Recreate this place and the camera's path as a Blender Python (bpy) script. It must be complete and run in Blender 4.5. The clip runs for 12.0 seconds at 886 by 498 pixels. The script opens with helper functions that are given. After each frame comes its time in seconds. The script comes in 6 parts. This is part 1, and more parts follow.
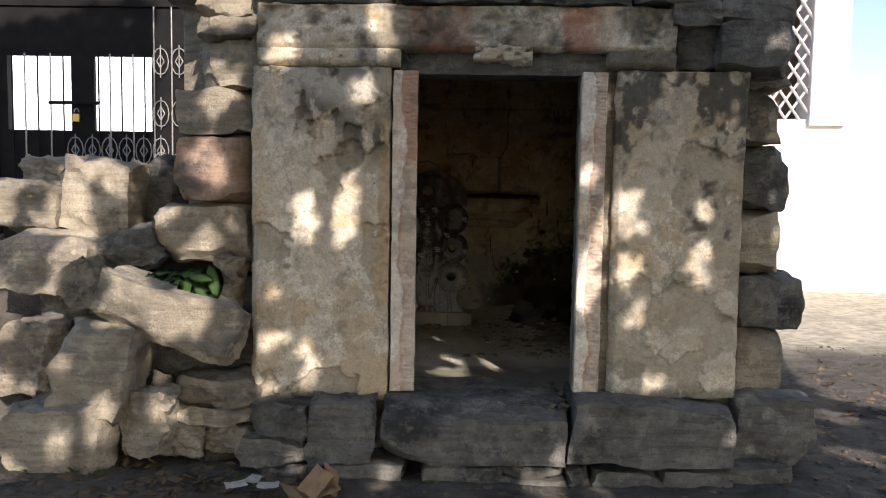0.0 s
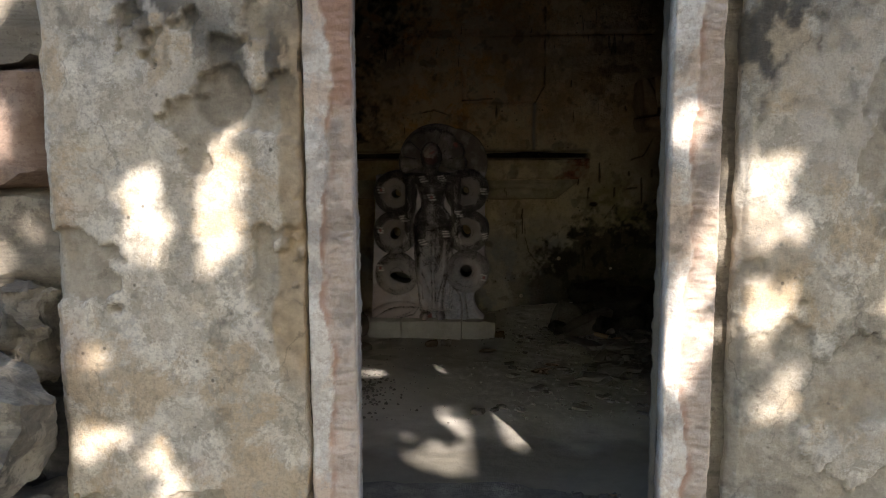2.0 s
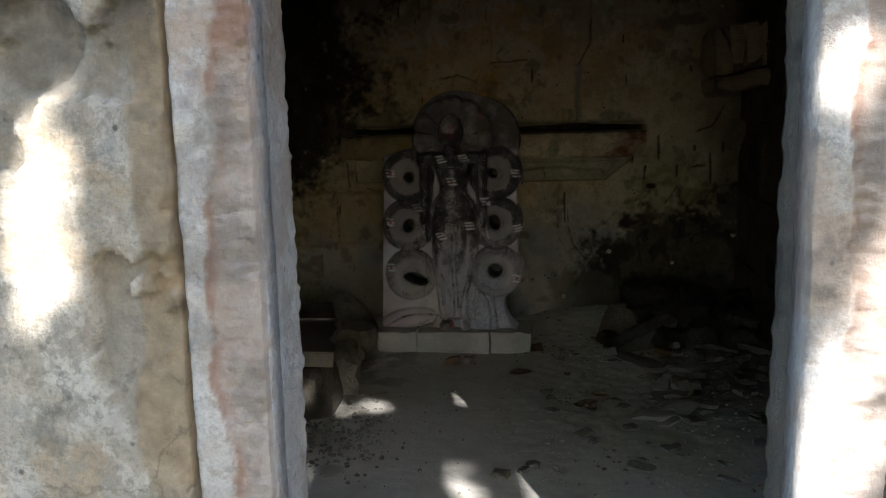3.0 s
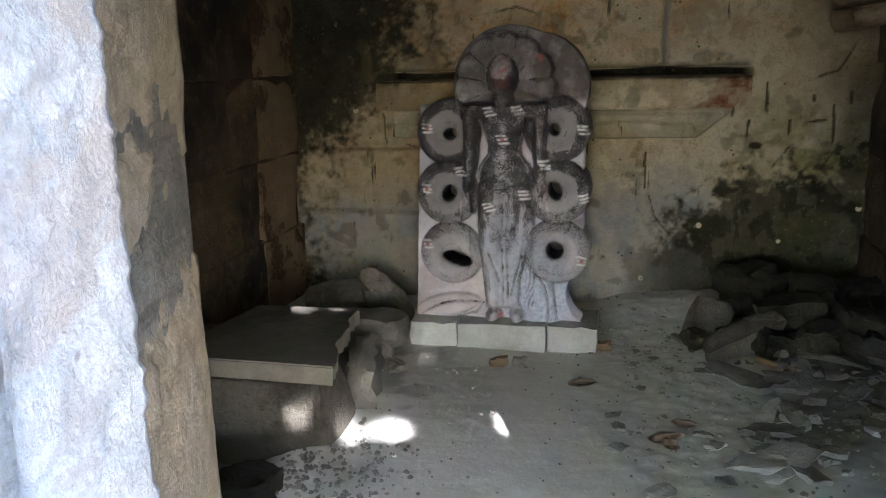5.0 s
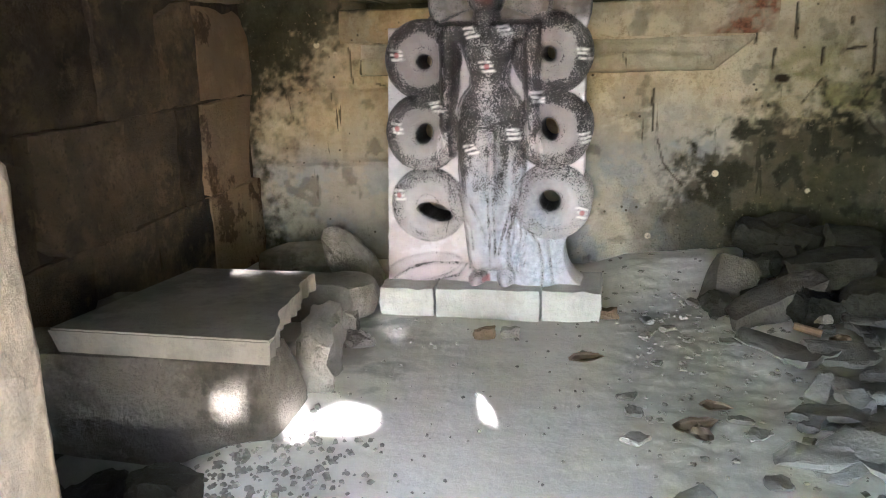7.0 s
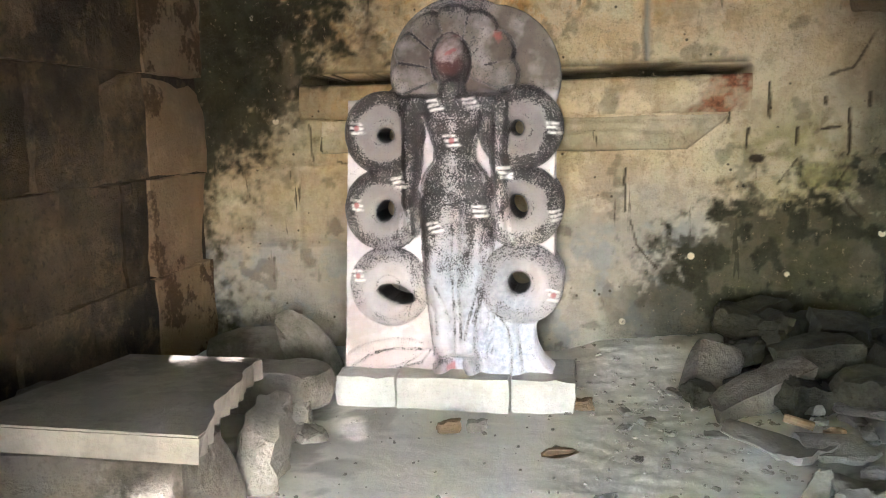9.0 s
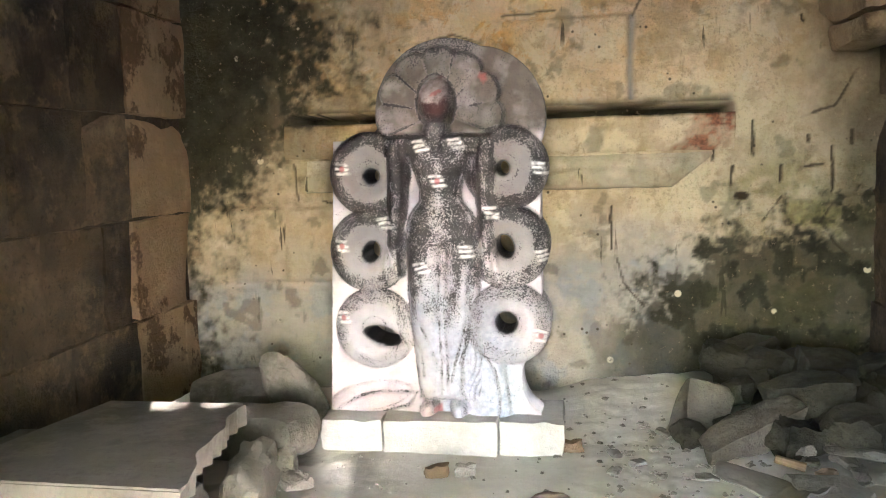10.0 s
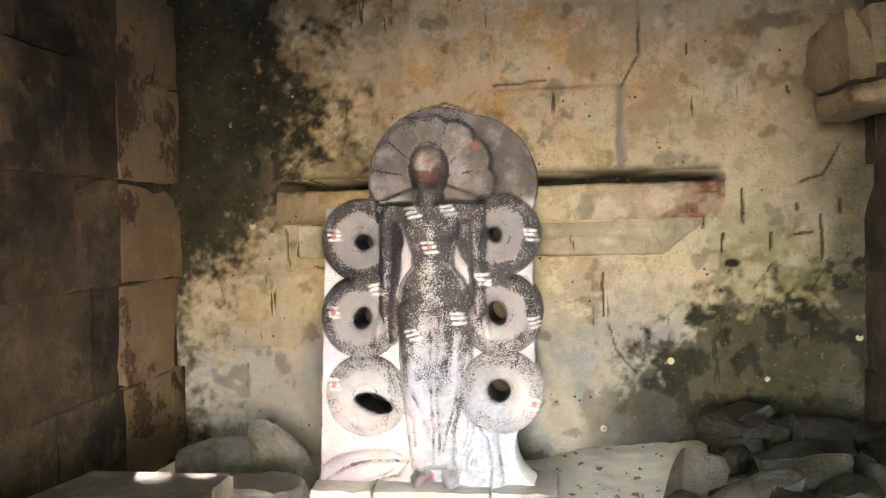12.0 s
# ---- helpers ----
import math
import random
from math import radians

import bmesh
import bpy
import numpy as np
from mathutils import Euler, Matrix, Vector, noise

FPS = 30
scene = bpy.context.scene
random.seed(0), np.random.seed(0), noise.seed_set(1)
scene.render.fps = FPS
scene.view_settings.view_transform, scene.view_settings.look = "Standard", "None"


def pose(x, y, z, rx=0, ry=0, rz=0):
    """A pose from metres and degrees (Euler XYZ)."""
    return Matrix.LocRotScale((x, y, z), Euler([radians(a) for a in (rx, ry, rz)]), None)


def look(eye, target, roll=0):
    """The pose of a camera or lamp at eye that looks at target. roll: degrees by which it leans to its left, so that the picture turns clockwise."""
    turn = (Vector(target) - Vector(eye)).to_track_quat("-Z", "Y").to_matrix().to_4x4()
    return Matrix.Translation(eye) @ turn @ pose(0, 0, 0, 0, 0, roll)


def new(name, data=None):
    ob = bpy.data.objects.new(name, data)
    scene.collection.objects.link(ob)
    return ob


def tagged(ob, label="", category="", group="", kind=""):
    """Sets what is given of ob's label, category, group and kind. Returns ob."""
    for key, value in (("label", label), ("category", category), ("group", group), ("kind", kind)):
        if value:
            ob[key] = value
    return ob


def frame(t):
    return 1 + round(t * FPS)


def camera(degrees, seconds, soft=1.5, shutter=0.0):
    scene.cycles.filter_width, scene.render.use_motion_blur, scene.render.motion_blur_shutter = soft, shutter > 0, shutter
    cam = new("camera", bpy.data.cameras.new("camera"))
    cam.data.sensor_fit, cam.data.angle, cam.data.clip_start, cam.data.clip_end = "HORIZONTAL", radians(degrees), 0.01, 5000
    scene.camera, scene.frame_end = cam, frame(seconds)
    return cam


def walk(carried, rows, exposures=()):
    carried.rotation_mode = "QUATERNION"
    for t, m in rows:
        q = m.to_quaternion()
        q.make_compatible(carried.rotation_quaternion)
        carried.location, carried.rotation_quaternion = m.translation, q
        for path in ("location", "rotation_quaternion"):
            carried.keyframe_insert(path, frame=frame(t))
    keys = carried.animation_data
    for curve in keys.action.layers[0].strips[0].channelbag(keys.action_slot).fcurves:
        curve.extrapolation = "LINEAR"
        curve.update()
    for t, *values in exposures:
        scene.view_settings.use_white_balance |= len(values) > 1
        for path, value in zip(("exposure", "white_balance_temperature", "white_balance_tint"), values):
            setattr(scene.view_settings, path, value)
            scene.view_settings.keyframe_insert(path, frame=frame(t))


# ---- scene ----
cam = camera(56.3, 12.0, soft=1.1)
PATH = [
    (0, (0.249, 0.115, 1.593), (0.213, 2.109, 1.437), 0.9),
    (0.5, (0.355, 0.673, 1.646), (0.284, 2.662, 1.448), 0.9),
    (1, (0.372, 1.264, 1.622), (0.231, 3.247, 1.396), 1.0),
    (1.5, (0.395, 1.891, 1.648), (0.289, 3.872, 1.398), -0.0),
    (2, (0.468, 2.483, 1.629), (0.318, 4.459, 1.361), -0.3),
    (2.5, (0.517, 3.055, 1.617), (0.282, 5.017, 1.31), -1.1),
    (3, (0.536, 3.567, 1.608), (0.269, 5.522, 1.28), -1.4),
    (3.5, (0.597, 3.833, 1.616), (0.26, 5.777, 1.286), -0.7),
    (5.5, (0.51, 4.707, 1.56), (0.051, 6.59, 1.065), -1.9),
    (6, (0.468, 4.876, 1.466), (0.02, 6.757, 0.954), -2.7),
    (6.5, (0.459, 4.997, 1.399), (0.027, 6.879, 0.878), -2.3),
    (8.5, (0.445, 5.291, 1.261), (0.081, 7.223, 0.891), -1.0),
    (9, (0.442, 5.314, 1.268), (0.096, 7.261, 0.968), -1.1),
    (9.5, (0.439, 5.33, 1.272), (0.109, 7.287, 1.024), -1.4),
    (10, (0.438, 5.339, 1.294), (0.125, 7.301, 1.072), -1.4),
    (10.5, (0.435, 5.348, 1.302), (0.138, 7.317, 1.109), -1.1),
    (11, (0.443, 5.342, 1.285), (0.146, 7.315, 1.15), -1.1),
    (11.5, (0.436, 5.345, 1.275), (0.14, 7.321, 1.192), -1.3),
    (12, (0.431, 5.347, 1.305), (0.142, 7.325, 1.235), -1.1),
]
EXPOSURES = [(0.0, 0.66, 6750, 16), (1.0, 0.92, 6600, 16), (1.5, 1.12, 6500, 15), (2.0, 1.14, 6450, 15), (2.5, 1.12, 6300, 14), (3.0, 1.45, 5800, 11), (3.7, 2.3, 5250, 11), (5.3, 4.35, 5350, 16),
             (6.5, 5.15, 5350, 18), (8.5, 5.45, 5450, 18), (9.0, 5.78, 5520, 18), (10.0, 5.95, 5650, 18), (12.0, 5.98, 5800, 19)]
walk(cam, [(t, look(eye, target, roll)) for t, eye, target, roll in PATH], EXPOSURES)

# ---- world and sun ----
SUN_UP = Vector((0.294, -0.824, 0.485)).normalized()
world = bpy.data.worlds.new("sky")
scene.world = world
world.use_nodes = True
wn = world.node_tree
sky = wn.nodes.new("ShaderNodeTexSky")
sky.sky_type = "NISHITA"
sky.sun_disc = False
sky.sun_elevation = math.asin(SUN_UP.z)
sky.sun_rotation = math.atan2(SUN_UP.x, SUN_UP.y)
wn.nodes["Background"].inputs["Strength"].default_value = 0.15
wn.links.new(sky.outputs[0], wn.nodes["Background"].inputs["Color"])
sun_data = bpy.data.lights.new("sun", "SUN")
sun_data.energy = 5.0
sun_data.angle = radians(0.53)
sun_data.color = (1.0, 0.92, 0.81)
sun = new("sun", sun_data)
sun.matrix_world = look(SUN_UP * 30, (0, 0, 0))


# ---- numeric noise for relief ----
def lattice(ix, iy, seed):
    n = np.sin(ix * 127.1 + iy * 311.7 + seed * 74.7) * 43758.5453
    return n - np.floor(n)


def noise2(x, y, seed=0):
    ix, iy = np.floor(x), np.floor(y)
    fx, fy = x - ix, y - iy
    fx, fy = fx * fx * (3 - 2 * fx), fy * fy * (3 - 2 * fy)
    a = lattice(ix, iy, seed) * (1 - fx) + lattice(ix + 1, iy, seed) * fx
    b = lattice(ix, iy + 1, seed) * (1 - fx) + lattice(ix + 1, iy + 1, seed) * fx
    return a * (1 - fy) + b * fy


def fbm(x, y, seed=0, octaves=5):
    total, amp, norm = 0.0, 1.0, 0.0
    for k in range(octaves):
        total = total + amp * noise2(x * 2 ** k + 13.7 * k, y * 2 ** k + 7.3 * k, seed + k)
        norm += amp
        amp *= 0.55
    return total / norm


def step(a, b, x):
    t = np.clip((x - a) / (b - a), 0, 1)
    return t * t * (3 - 2 * t)


# ---- materials ----
def material(name):
    m = bpy.data.materials.new(name)
    m.use_nodes = True
    nt = m.node_tree
    return m, nt, nt.nodes["Principled BSDF"]


def node(nt, kind, **inputs):
    n = nt.nodes.new(kind)
    for key, value in inputs.items():
        n.inputs[key.replace("_", " ")].default_value = value
    return n


def mix(nt, fac, a, b):
    n = nt.nodes.new("ShaderNodeMix")
    n.data_type = "RGBA"
    for socket, value in ((n.inputs[0], fac), (n.inputs[6], a), (n.inputs[7], b)):
        if isinstance(value, (int, float)):
            socket.default_value = value
        elif isinstance(value, tuple):
            socket.default_value = (*value, 1)
        else:
            nt.links.new(value, socket)
    return n.outputs[2]


def mask(nt, where, scale, low, high, detail=8.0, rough=0.62, distort=0.0):
    n = node(nt, "ShaderNodeTexNoise", Scale=scale, Detail=detail, Roughness=rough, Distortion=distort)
    nt.links.new(where, n.inputs["Vector"])
    r = node(nt, "ShaderNodeMapRange", From_Min=low, From_Max=high)
    nt.links.new(n.outputs[0], r.inputs[0])
    return r.outputs[0]


def times(nt, a, b):
    n = nt.nodes.new("ShaderNodeMath")
    n.operation = "MULTIPLY"
    for socket, value in zip(n.inputs, (a, b)):
        if isinstance(value, (int, float)):
            socket.default_value = value
        else:
            nt.links.new(value, socket)
    return n.outputs[0]


def attribute(nt, name):
    n = nt.nodes.new("ShaderNodeAttribute")
    n.attribute_name = name
    return n.outputs["Fac"]


def where_of(nt, local=False):
    if local:
        return nt.nodes.new("ShaderNodeTexCoord").outputs["Object"]
    return nt.nodes.new("ShaderNodeNewGeometry").outputs["Position"]


def relief_bump(nt, bsdf, where, coarse, fine, strength, distance):
    a = node(nt, "ShaderNodeTexNoise", Scale=coarse, Detail=10.0, Roughness=0.72)
    b = node(nt, "ShaderNodeTexNoise", Scale=fine, Detail=4.0, Roughness=0.6)
    for n in (a, b):
        nt.links.new(where, n.inputs["Vector"])
    s = nt.nodes.new("ShaderNodeMath")
    s.operation = "MULTIPLY_ADD"
    s.inputs[1].default_value = 0.25
    nt.links.new(b.outputs[0], s.inputs[0])
    nt.links.new(a.outputs[0], s.inputs[2])
    bump = node(nt, "ShaderNodeBump", Strength=strength, Distance=distance)
    nt.links.new(s.outputs[0], bump.inputs["Height"])
    nt.links.new(bump.outputs[0], bsdf.inputs["Normal"])
    return bump


def flaked(nt, bump, field, strength, distance):
    """Edges of flaking coats as a step in the relief, under the grain."""
    n = node(nt, "ShaderNodeBump", Strength=strength, Distance=distance)
    nt.links.new(field, n.inputs["Height"])
    nt.links.new(n.outputs[0], bump.inputs["Normal"])


def finish(nt, bsdf, colour, rough, vary=0.0, specular=0.25):
    if vary:
        info = nt.nodes.new("ShaderNodeObjectInfo")
        hsv = nt.nodes.new("ShaderNodeHueSaturation")
        r = node(nt, "ShaderNodeMapRange", To_Min=1 - vary, To_Max=1 + vary)
        nt.links.new(info.outputs["Random"], r.inputs[0])
        nt.links.new(r.outputs[0], hsv.inputs["Value"])
        nt.links.new(colour, hsv.inputs["Color"])
        colour = hsv.outputs[0]
    nt.links.new(colour, bsdf.inputs["Base Color"])
    bsdf.inputs["Roughness"].default_value = rough
    bsdf.inputs["Specular IOR Level"].default_value = specular


def stony(name, dark, mid, light, stain, scale=5.0, vary=0.15, rough=0.92, bump=0.9, strata=0.0, stain_low=0.50, stain_high=0.62, soil_and_light=None):
    """Rough stone: three tones at two sizes, dark growth in patches, pitted relief, and bedding lines."""
    m, nt, bsdf = material(name)
    w = where_of(nt)
    c = mix(nt, mask(nt, w, scale, 0.32, 0.68), dark, light)
    c = mix(nt, mask(nt, w, scale * 5, 0.35, 0.7), c, mid)
    if strata:
        beds = nt.nodes.new("ShaderNodeMapping")
        beds.inputs["Scale"].default_value = (1, 1, 9)
        nt.links.new(w, beds.inputs[0])
        c = mix(nt, times(nt, mask(nt, beds.outputs[0], 3.0, 0.48, 0.62, 8.0, 0.7), strata * 2), c, dark)
    c = mix(nt, mask(nt, w, scale * 0.55, stain_low, stain_high, 10.0, 0.7), c, stain)
    c = mix(nt, times(nt, mask(nt, w, scale * 2.3, 0.53, 0.60, 12.0, 0.7), 0.5), c, light)
    c = mix(nt, times(nt, mask(nt, w, scale * 16, 0.55, 0.66), 0.6), c, dark)
    if soil_and_light:
        c = mix(nt, attribute(nt, "soil_and_light"), c, mix(nt, mask(nt, w, 9, 0.35, 0.65), soil_and_light, tuple(1.8 * v for v in soil_and_light)))
    finish(nt, bsdf, c, rough, vary)
    relief_bump(nt, bsdf, w, scale * 2.5, scale * 16, bump * 0.8, 0.05)
    return m


def plastered(name, base, pale, warm, bare, mould, scale=4.0, grey=(0.3, 0.29, 0.27), rough=0.93, red=(0.34, 0.13, 0.08), cracks=0.0):
    """Old lime plaster; the wear, mould, dust and ochre of the mesh choose between coats."""
    m, nt, bsdf = material(name)
    w = where_of(nt)
    c = mix(nt, mask(nt, w, scale, 0.35, 0.66, 9.0), base, tuple(0.5 * (p + q) for p, q in zip(base, pale)))
    flake = mask(nt, w, scale * 0.8, 0.51, 0.53, 14.0, 0.66, 0.4)
    c = mix(nt, times(nt, flake, 0.8), c, pale)
    c = mix(nt, times(nt, mask(nt, w, scale * 2.6, 0.53, 0.555, 12.0, 0.7, 0.3), 0.6), c, tuple(0.55 * p + 0.45 * q for p, q in zip(bare, base)))
    c = mix(nt, times(nt, mask(nt, w, scale * 2.1, 0.55, 0.57, 12.0, 0.66, 0.5), 0.6), c, pale)
    c = mix(nt, times(nt, mask(nt, w, scale * 0.5, 0.52, 0.57, 12.0, 0.68, 0.3), 0.8), c, warm)
    c = mix(nt, times(nt, mask(nt, w, scale * 9, 0.52, 0.7), 0.45), c, bare)
    dirt = nt.nodes.new("ShaderNodeMapping")
    dirt.inputs["Scale"].default_value = (1, 1, 0.25)
    nt.links.new(w, dirt.inputs[0])
    c = mix(nt, times(nt, mask(nt, dirt.outputs[0], scale * 3, 0.5, 0.72, 10.0, 0.7), 0.5), c, grey)
    c = mix(nt, times(nt, mask(nt, w, scale * 22, 0.5, 0.66, 4.0), 0.4), c, bare)
    c = mix(nt, times(nt, mask(nt, w, scale * 2.2, 0.57, 0.60, 12.0, 0.75), 0.45), c, grey)
    pits = node(nt, "ShaderNodeTexVoronoi", Scale=scale * 5)
    nt.links.new(w, pits.inputs["Vector"])
    dot = node(nt, "ShaderNodeMapRange", From_Min=0.16, From_Max=0.08)
    nt.links.new(pits.outputs["Distance"], dot.inputs[0])
    c = mix(nt, times(nt, times(nt, dot.outputs[0], mask(nt, w, scale * 1.7, 0.52, 0.56)), 0.75), c, tuple(0.4 * v for v in bare))
    c = mix(nt, attribute(nt, "dust"), c, mix(nt, mask(nt, w, scale * 3, 0.3, 0.7), grey, tuple(1.3 * v for v in grey)))
    c = mix(nt, attribute(nt, "wear"), c, mix(nt, mask(nt, w, scale * 8, 0.35, 0.65), bare, tuple(0.6 * p + 0.4 * q for p, q in zip(bare, base))))
    c = mix(nt, attribute(nt, "warm"), c, mix(nt, mask(nt, w, scale * 5, 0.35, 0.65), warm, tuple(0.6 * v for v in warm)))
    if cracks:
        bent = node(nt, "ShaderNodeTexNoise", Scale=scale * 1.2, Detail=6.0, Roughness=0.6)
        nt.links.new(w, bent.inputs["Vector"])
        net = nt.nodes.new("ShaderNodeTexVoronoi")
        net.feature = "DISTANCE_TO_EDGE"
        net.inputs["Scale"].default_value = 2.2
        nt.links.new(mix(nt, 0.22, w, bent.outputs["Color"]), net.inputs["Vector"])
        line = node(nt, "ShaderNodeMapRange", From_Min=0.010, From_Max=0.003)
        nt.links.new(net.outputs["Distance"], line.inputs[0])
        c = mix(nt, times(nt, times(nt, line.outputs[0], mask(nt, w, scale * 0.9, 0.46, 0.54)), cracks), c, tuple(0.25 * v for v in bare))
    c = mix(nt, attribute(nt, "ochre"), c, red)
    c = mix(nt, attribute(nt, "mould"), c, mix(nt, mask(nt, w, scale * 7, 0.45, 0.8), mould, tuple(0.45 * v for v in bare)))
    finish(nt, bsdf, c, rough)
    bump = relief_bump(nt, bsdf, w, scale * 3, scale * 25, 0.6, 0.03)
    flaked(nt, bump, flake, 0.22, 0.006)
    return m


def aged_wall(name, cream, pale, orange, brown, algae, mould, grey, red):
    """Smooth old lime plaster on the back wall: soft clouds of cream and orange, black drips, specks, algae, mould and
    painted shade.
    """
    m, nt, bsdf = material(name)
    w = where_of(nt)
    c = mix(nt, mask(nt, w, 2.6, 0.36, 0.66, 6.0, 0.55), cream, pale)
    c = mix(nt, times(nt, attribute(nt, "warm"), mask(nt, w, 4.5, 0.34, 0.62, 8.0, 0.6, 0.5)), c, orange)
    c = mix(nt, times(nt, mask(nt, w, 6.5, 0.50, 0.68, 10.0, 0.68, 0.6), 0.55), c, brown)
    c = mix(nt, times(nt, mask(nt, w, 17, 0.52, 0.64, 8.0, 0.75), 0.55), c, brown)
    c = mix(nt, times(nt, mask(nt, w, 70, 0.54, 0.62, 6.0, 0.75), 0.35), c, tuple(0.6 * v for v in brown))
    peel = mask(nt, w, 3.4, 0.52, 0.54, 14.0, 0.68, 0.5)
    c = mix(nt, times(nt, peel, 0.45), c, pale)
    c = mix(nt, times(nt, mask(nt, w, 11, 0.545, 0.575, 10.0, 0.7, 0.3), 0.5), c, pale)
    c = mix(nt, attribute(nt, "green"), c, mix(nt, mask(nt, w, 13, 0.35, 0.62), algae, tuple(0.45 * v for v in algae)))
    c = mix(nt, attribute(nt, "wear"), c, mix(nt, mask(nt, w, 30, 0.35, 0.65), brown, tuple(0.5 * (p + q) for p, q in zip(brown, cream))))
    c = mix(nt, attribute(nt, "dust"), c, mix(nt, mask(nt, w, 12, 0.3, 0.7), grey, tuple(1.35 * v for v in grey)))
    pits = node(nt, "ShaderNodeTexVoronoi", Scale=19.0)
    nt.links.new(w, pits.inputs["Vector"])
    dot = node(nt, "ShaderNodeMapRange", From_Min=0.16, From_Max=0.08)
    nt.links.new(pits.outputs["Distance"], dot.inputs[0])
    c = mix(nt, times(nt, times(nt, dot.outputs[0], mask(nt, w, 7, 0.53, 0.57)), 0.85), c, tuple(0.2 * v for v in brown))
    runs = nt.nodes.new("ShaderNodeMapping")
    runs.inputs["Scale"].default_value = (1, 1, 0.12)
    nt.links.new(w, runs.inputs[0])
    c = mix(nt, times(nt, times(nt, mask(nt, runs.outputs[0], 30, 0.655, 0.685, 3.0, 0.5), mask(nt, w, 3, 0.5, 0.6)), 0.8), c, tuple(0.15 * v for v in brown))
    c = mix(nt, attribute(nt, "ochre"), c, mix(nt, mask(nt, w, 60, 0.42, 0.6), red, tuple(0.45 * v for v in red)))
    film = mix(nt, mask(nt, w, 9, 0.36, 0.66, 10.0, 0.7), mould, tuple(2.6 * v for v in mould))
    film = mix(nt, times(nt, mask(nt, w, 34, 0.60, 0.66, 6.0, 0.7), 0.55), film, tuple(0.45 * v for v in cream))
    flake = node(nt, "ShaderNodeTexVoronoi", Scale=7.0)
    nt.links.new(w, flake.inputs["Vector"])
    spot = node(nt, "ShaderNodeMapRange", From_Min=0.13, From_Max=0.09)
    nt.links.new(flake.outputs["Distance"], spot.inputs[0])
    film = mix(nt, times(nt, times(nt, spot.outputs[0], mask(nt, w, 5, 0.52, 0.55)), 0.9), film, pale)
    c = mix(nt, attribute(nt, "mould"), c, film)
    c = mix(nt, attribute(nt, "crack"), c, tuple(0.12 * v for v in brown))
    finish(nt, bsdf, c, 0.93)
    bump = relief_bump(nt, bsdf, w, 9, 90, 0.8, 0.04)
    flaked(nt, bump, peel, 0.5, 0.010)
    return m


def plain(name, colour, rough=0.6, metal=0.0, second=None, scale=20.0, bump=0.0, vary=0.0, specular=0.4):
    m, nt, bsdf = material(name)
    w = where_of(nt)
    c = mix(nt, mask(nt, w, scale, 0.4, 0.66), colour, second or tuple(0.75 * v for v in colour))
    finish(nt, bsdf, c, rough, vary, specular)
    bsdf.inputs["Metallic"].default_value = metal
    if bump:
        relief_bump(nt, bsdf, w, scale, scale * 4, bump, 0.01)
    return m


FACADE = plastered("weathered_lime_plaster", (0.55, 0.48, 0.375), (0.74, 0.685, 0.585), (0.52, 0.40, 0.26), (0.255, 0.222, 0.175), (0.055, 0.056, 0.053), grey=(0.40, 0.375, 0.335), cracks=0.3)
JAMB = plastered("pale_chiselled_jamb", (0.68, 0.625, 0.55), (0.82, 0.775, 0.71), (0.62, 0.48, 0.36), (0.45, 0.345, 0.275), (0.09, 0.085, 0.08), grey=(0.42, 0.41, 0.40), red=(0.38, 0.19, 0.12))
INNER = aged_wall("mildewed_ochre_plaster", (0.65, 0.52, 0.31), (0.77, 0.67, 0.46), (0.72, 0.42, 0.16), (0.36, 0.255, 0.135), (0.35, 0.32, 0.11), (0.024, 0.022, 0.012), (0.31, 0.305, 0.285), (0.34, 0.12, 0.06))
WEST = stony("dark_sandstone", (0.030, 0.022, 0.014), (0.066, 0.048, 0.030), (0.15, 0.105, 0.06), (0.020, 0.016, 0.012), 3.0, 0.3, bump=1.1, stain_low=0.47)
TAN_STONE = stony("tan_corbel_stone", (0.26, 0.185, 0.10), (0.35, 0.255, 0.145), (0.43, 0.325, 0.19), (0.14, 0.095, 0.05), 5.0, 0.12, strata=0.2)
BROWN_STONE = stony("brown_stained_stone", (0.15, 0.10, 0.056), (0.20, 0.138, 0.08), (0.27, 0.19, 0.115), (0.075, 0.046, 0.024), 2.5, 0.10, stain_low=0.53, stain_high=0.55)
RUBBLE = stony("weathered_sandstone", (0.14, 0.122, 0.10), (0.29, 0.255, 0.205), (0.44, 0.395, 0.315), (0.105, 0.098, 0.086), 3.2, 0.2, strata=0.3, stain_low=0.50, stain_high=0.64)
RED_STONE = stony("reddish_sandstone", (0.24, 0.16, 0.12), (0.36, 0.26, 0.20), (0.45, 0.34, 0.27), (0.12, 0.10, 0.09), 4.0, 0.1, strata=0.35)
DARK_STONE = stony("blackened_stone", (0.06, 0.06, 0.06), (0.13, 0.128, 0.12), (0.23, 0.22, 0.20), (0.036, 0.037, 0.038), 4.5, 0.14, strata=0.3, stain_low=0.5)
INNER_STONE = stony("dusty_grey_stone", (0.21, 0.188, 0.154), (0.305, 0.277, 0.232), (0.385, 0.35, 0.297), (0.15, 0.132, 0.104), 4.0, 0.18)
# darker copies of the grey stone: shade of bench and heap put into colour
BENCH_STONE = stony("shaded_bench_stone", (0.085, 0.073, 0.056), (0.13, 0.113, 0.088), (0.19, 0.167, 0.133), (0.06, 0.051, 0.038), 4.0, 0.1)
HEAP_STONE = stony("shade_darkened_stone", (0.022, 0.020, 0.012), (0.040, 0.036, 0.023), (0.075, 0.067, 0.046), (0.014, 0.013, 0.008), 4.0, 0.25)
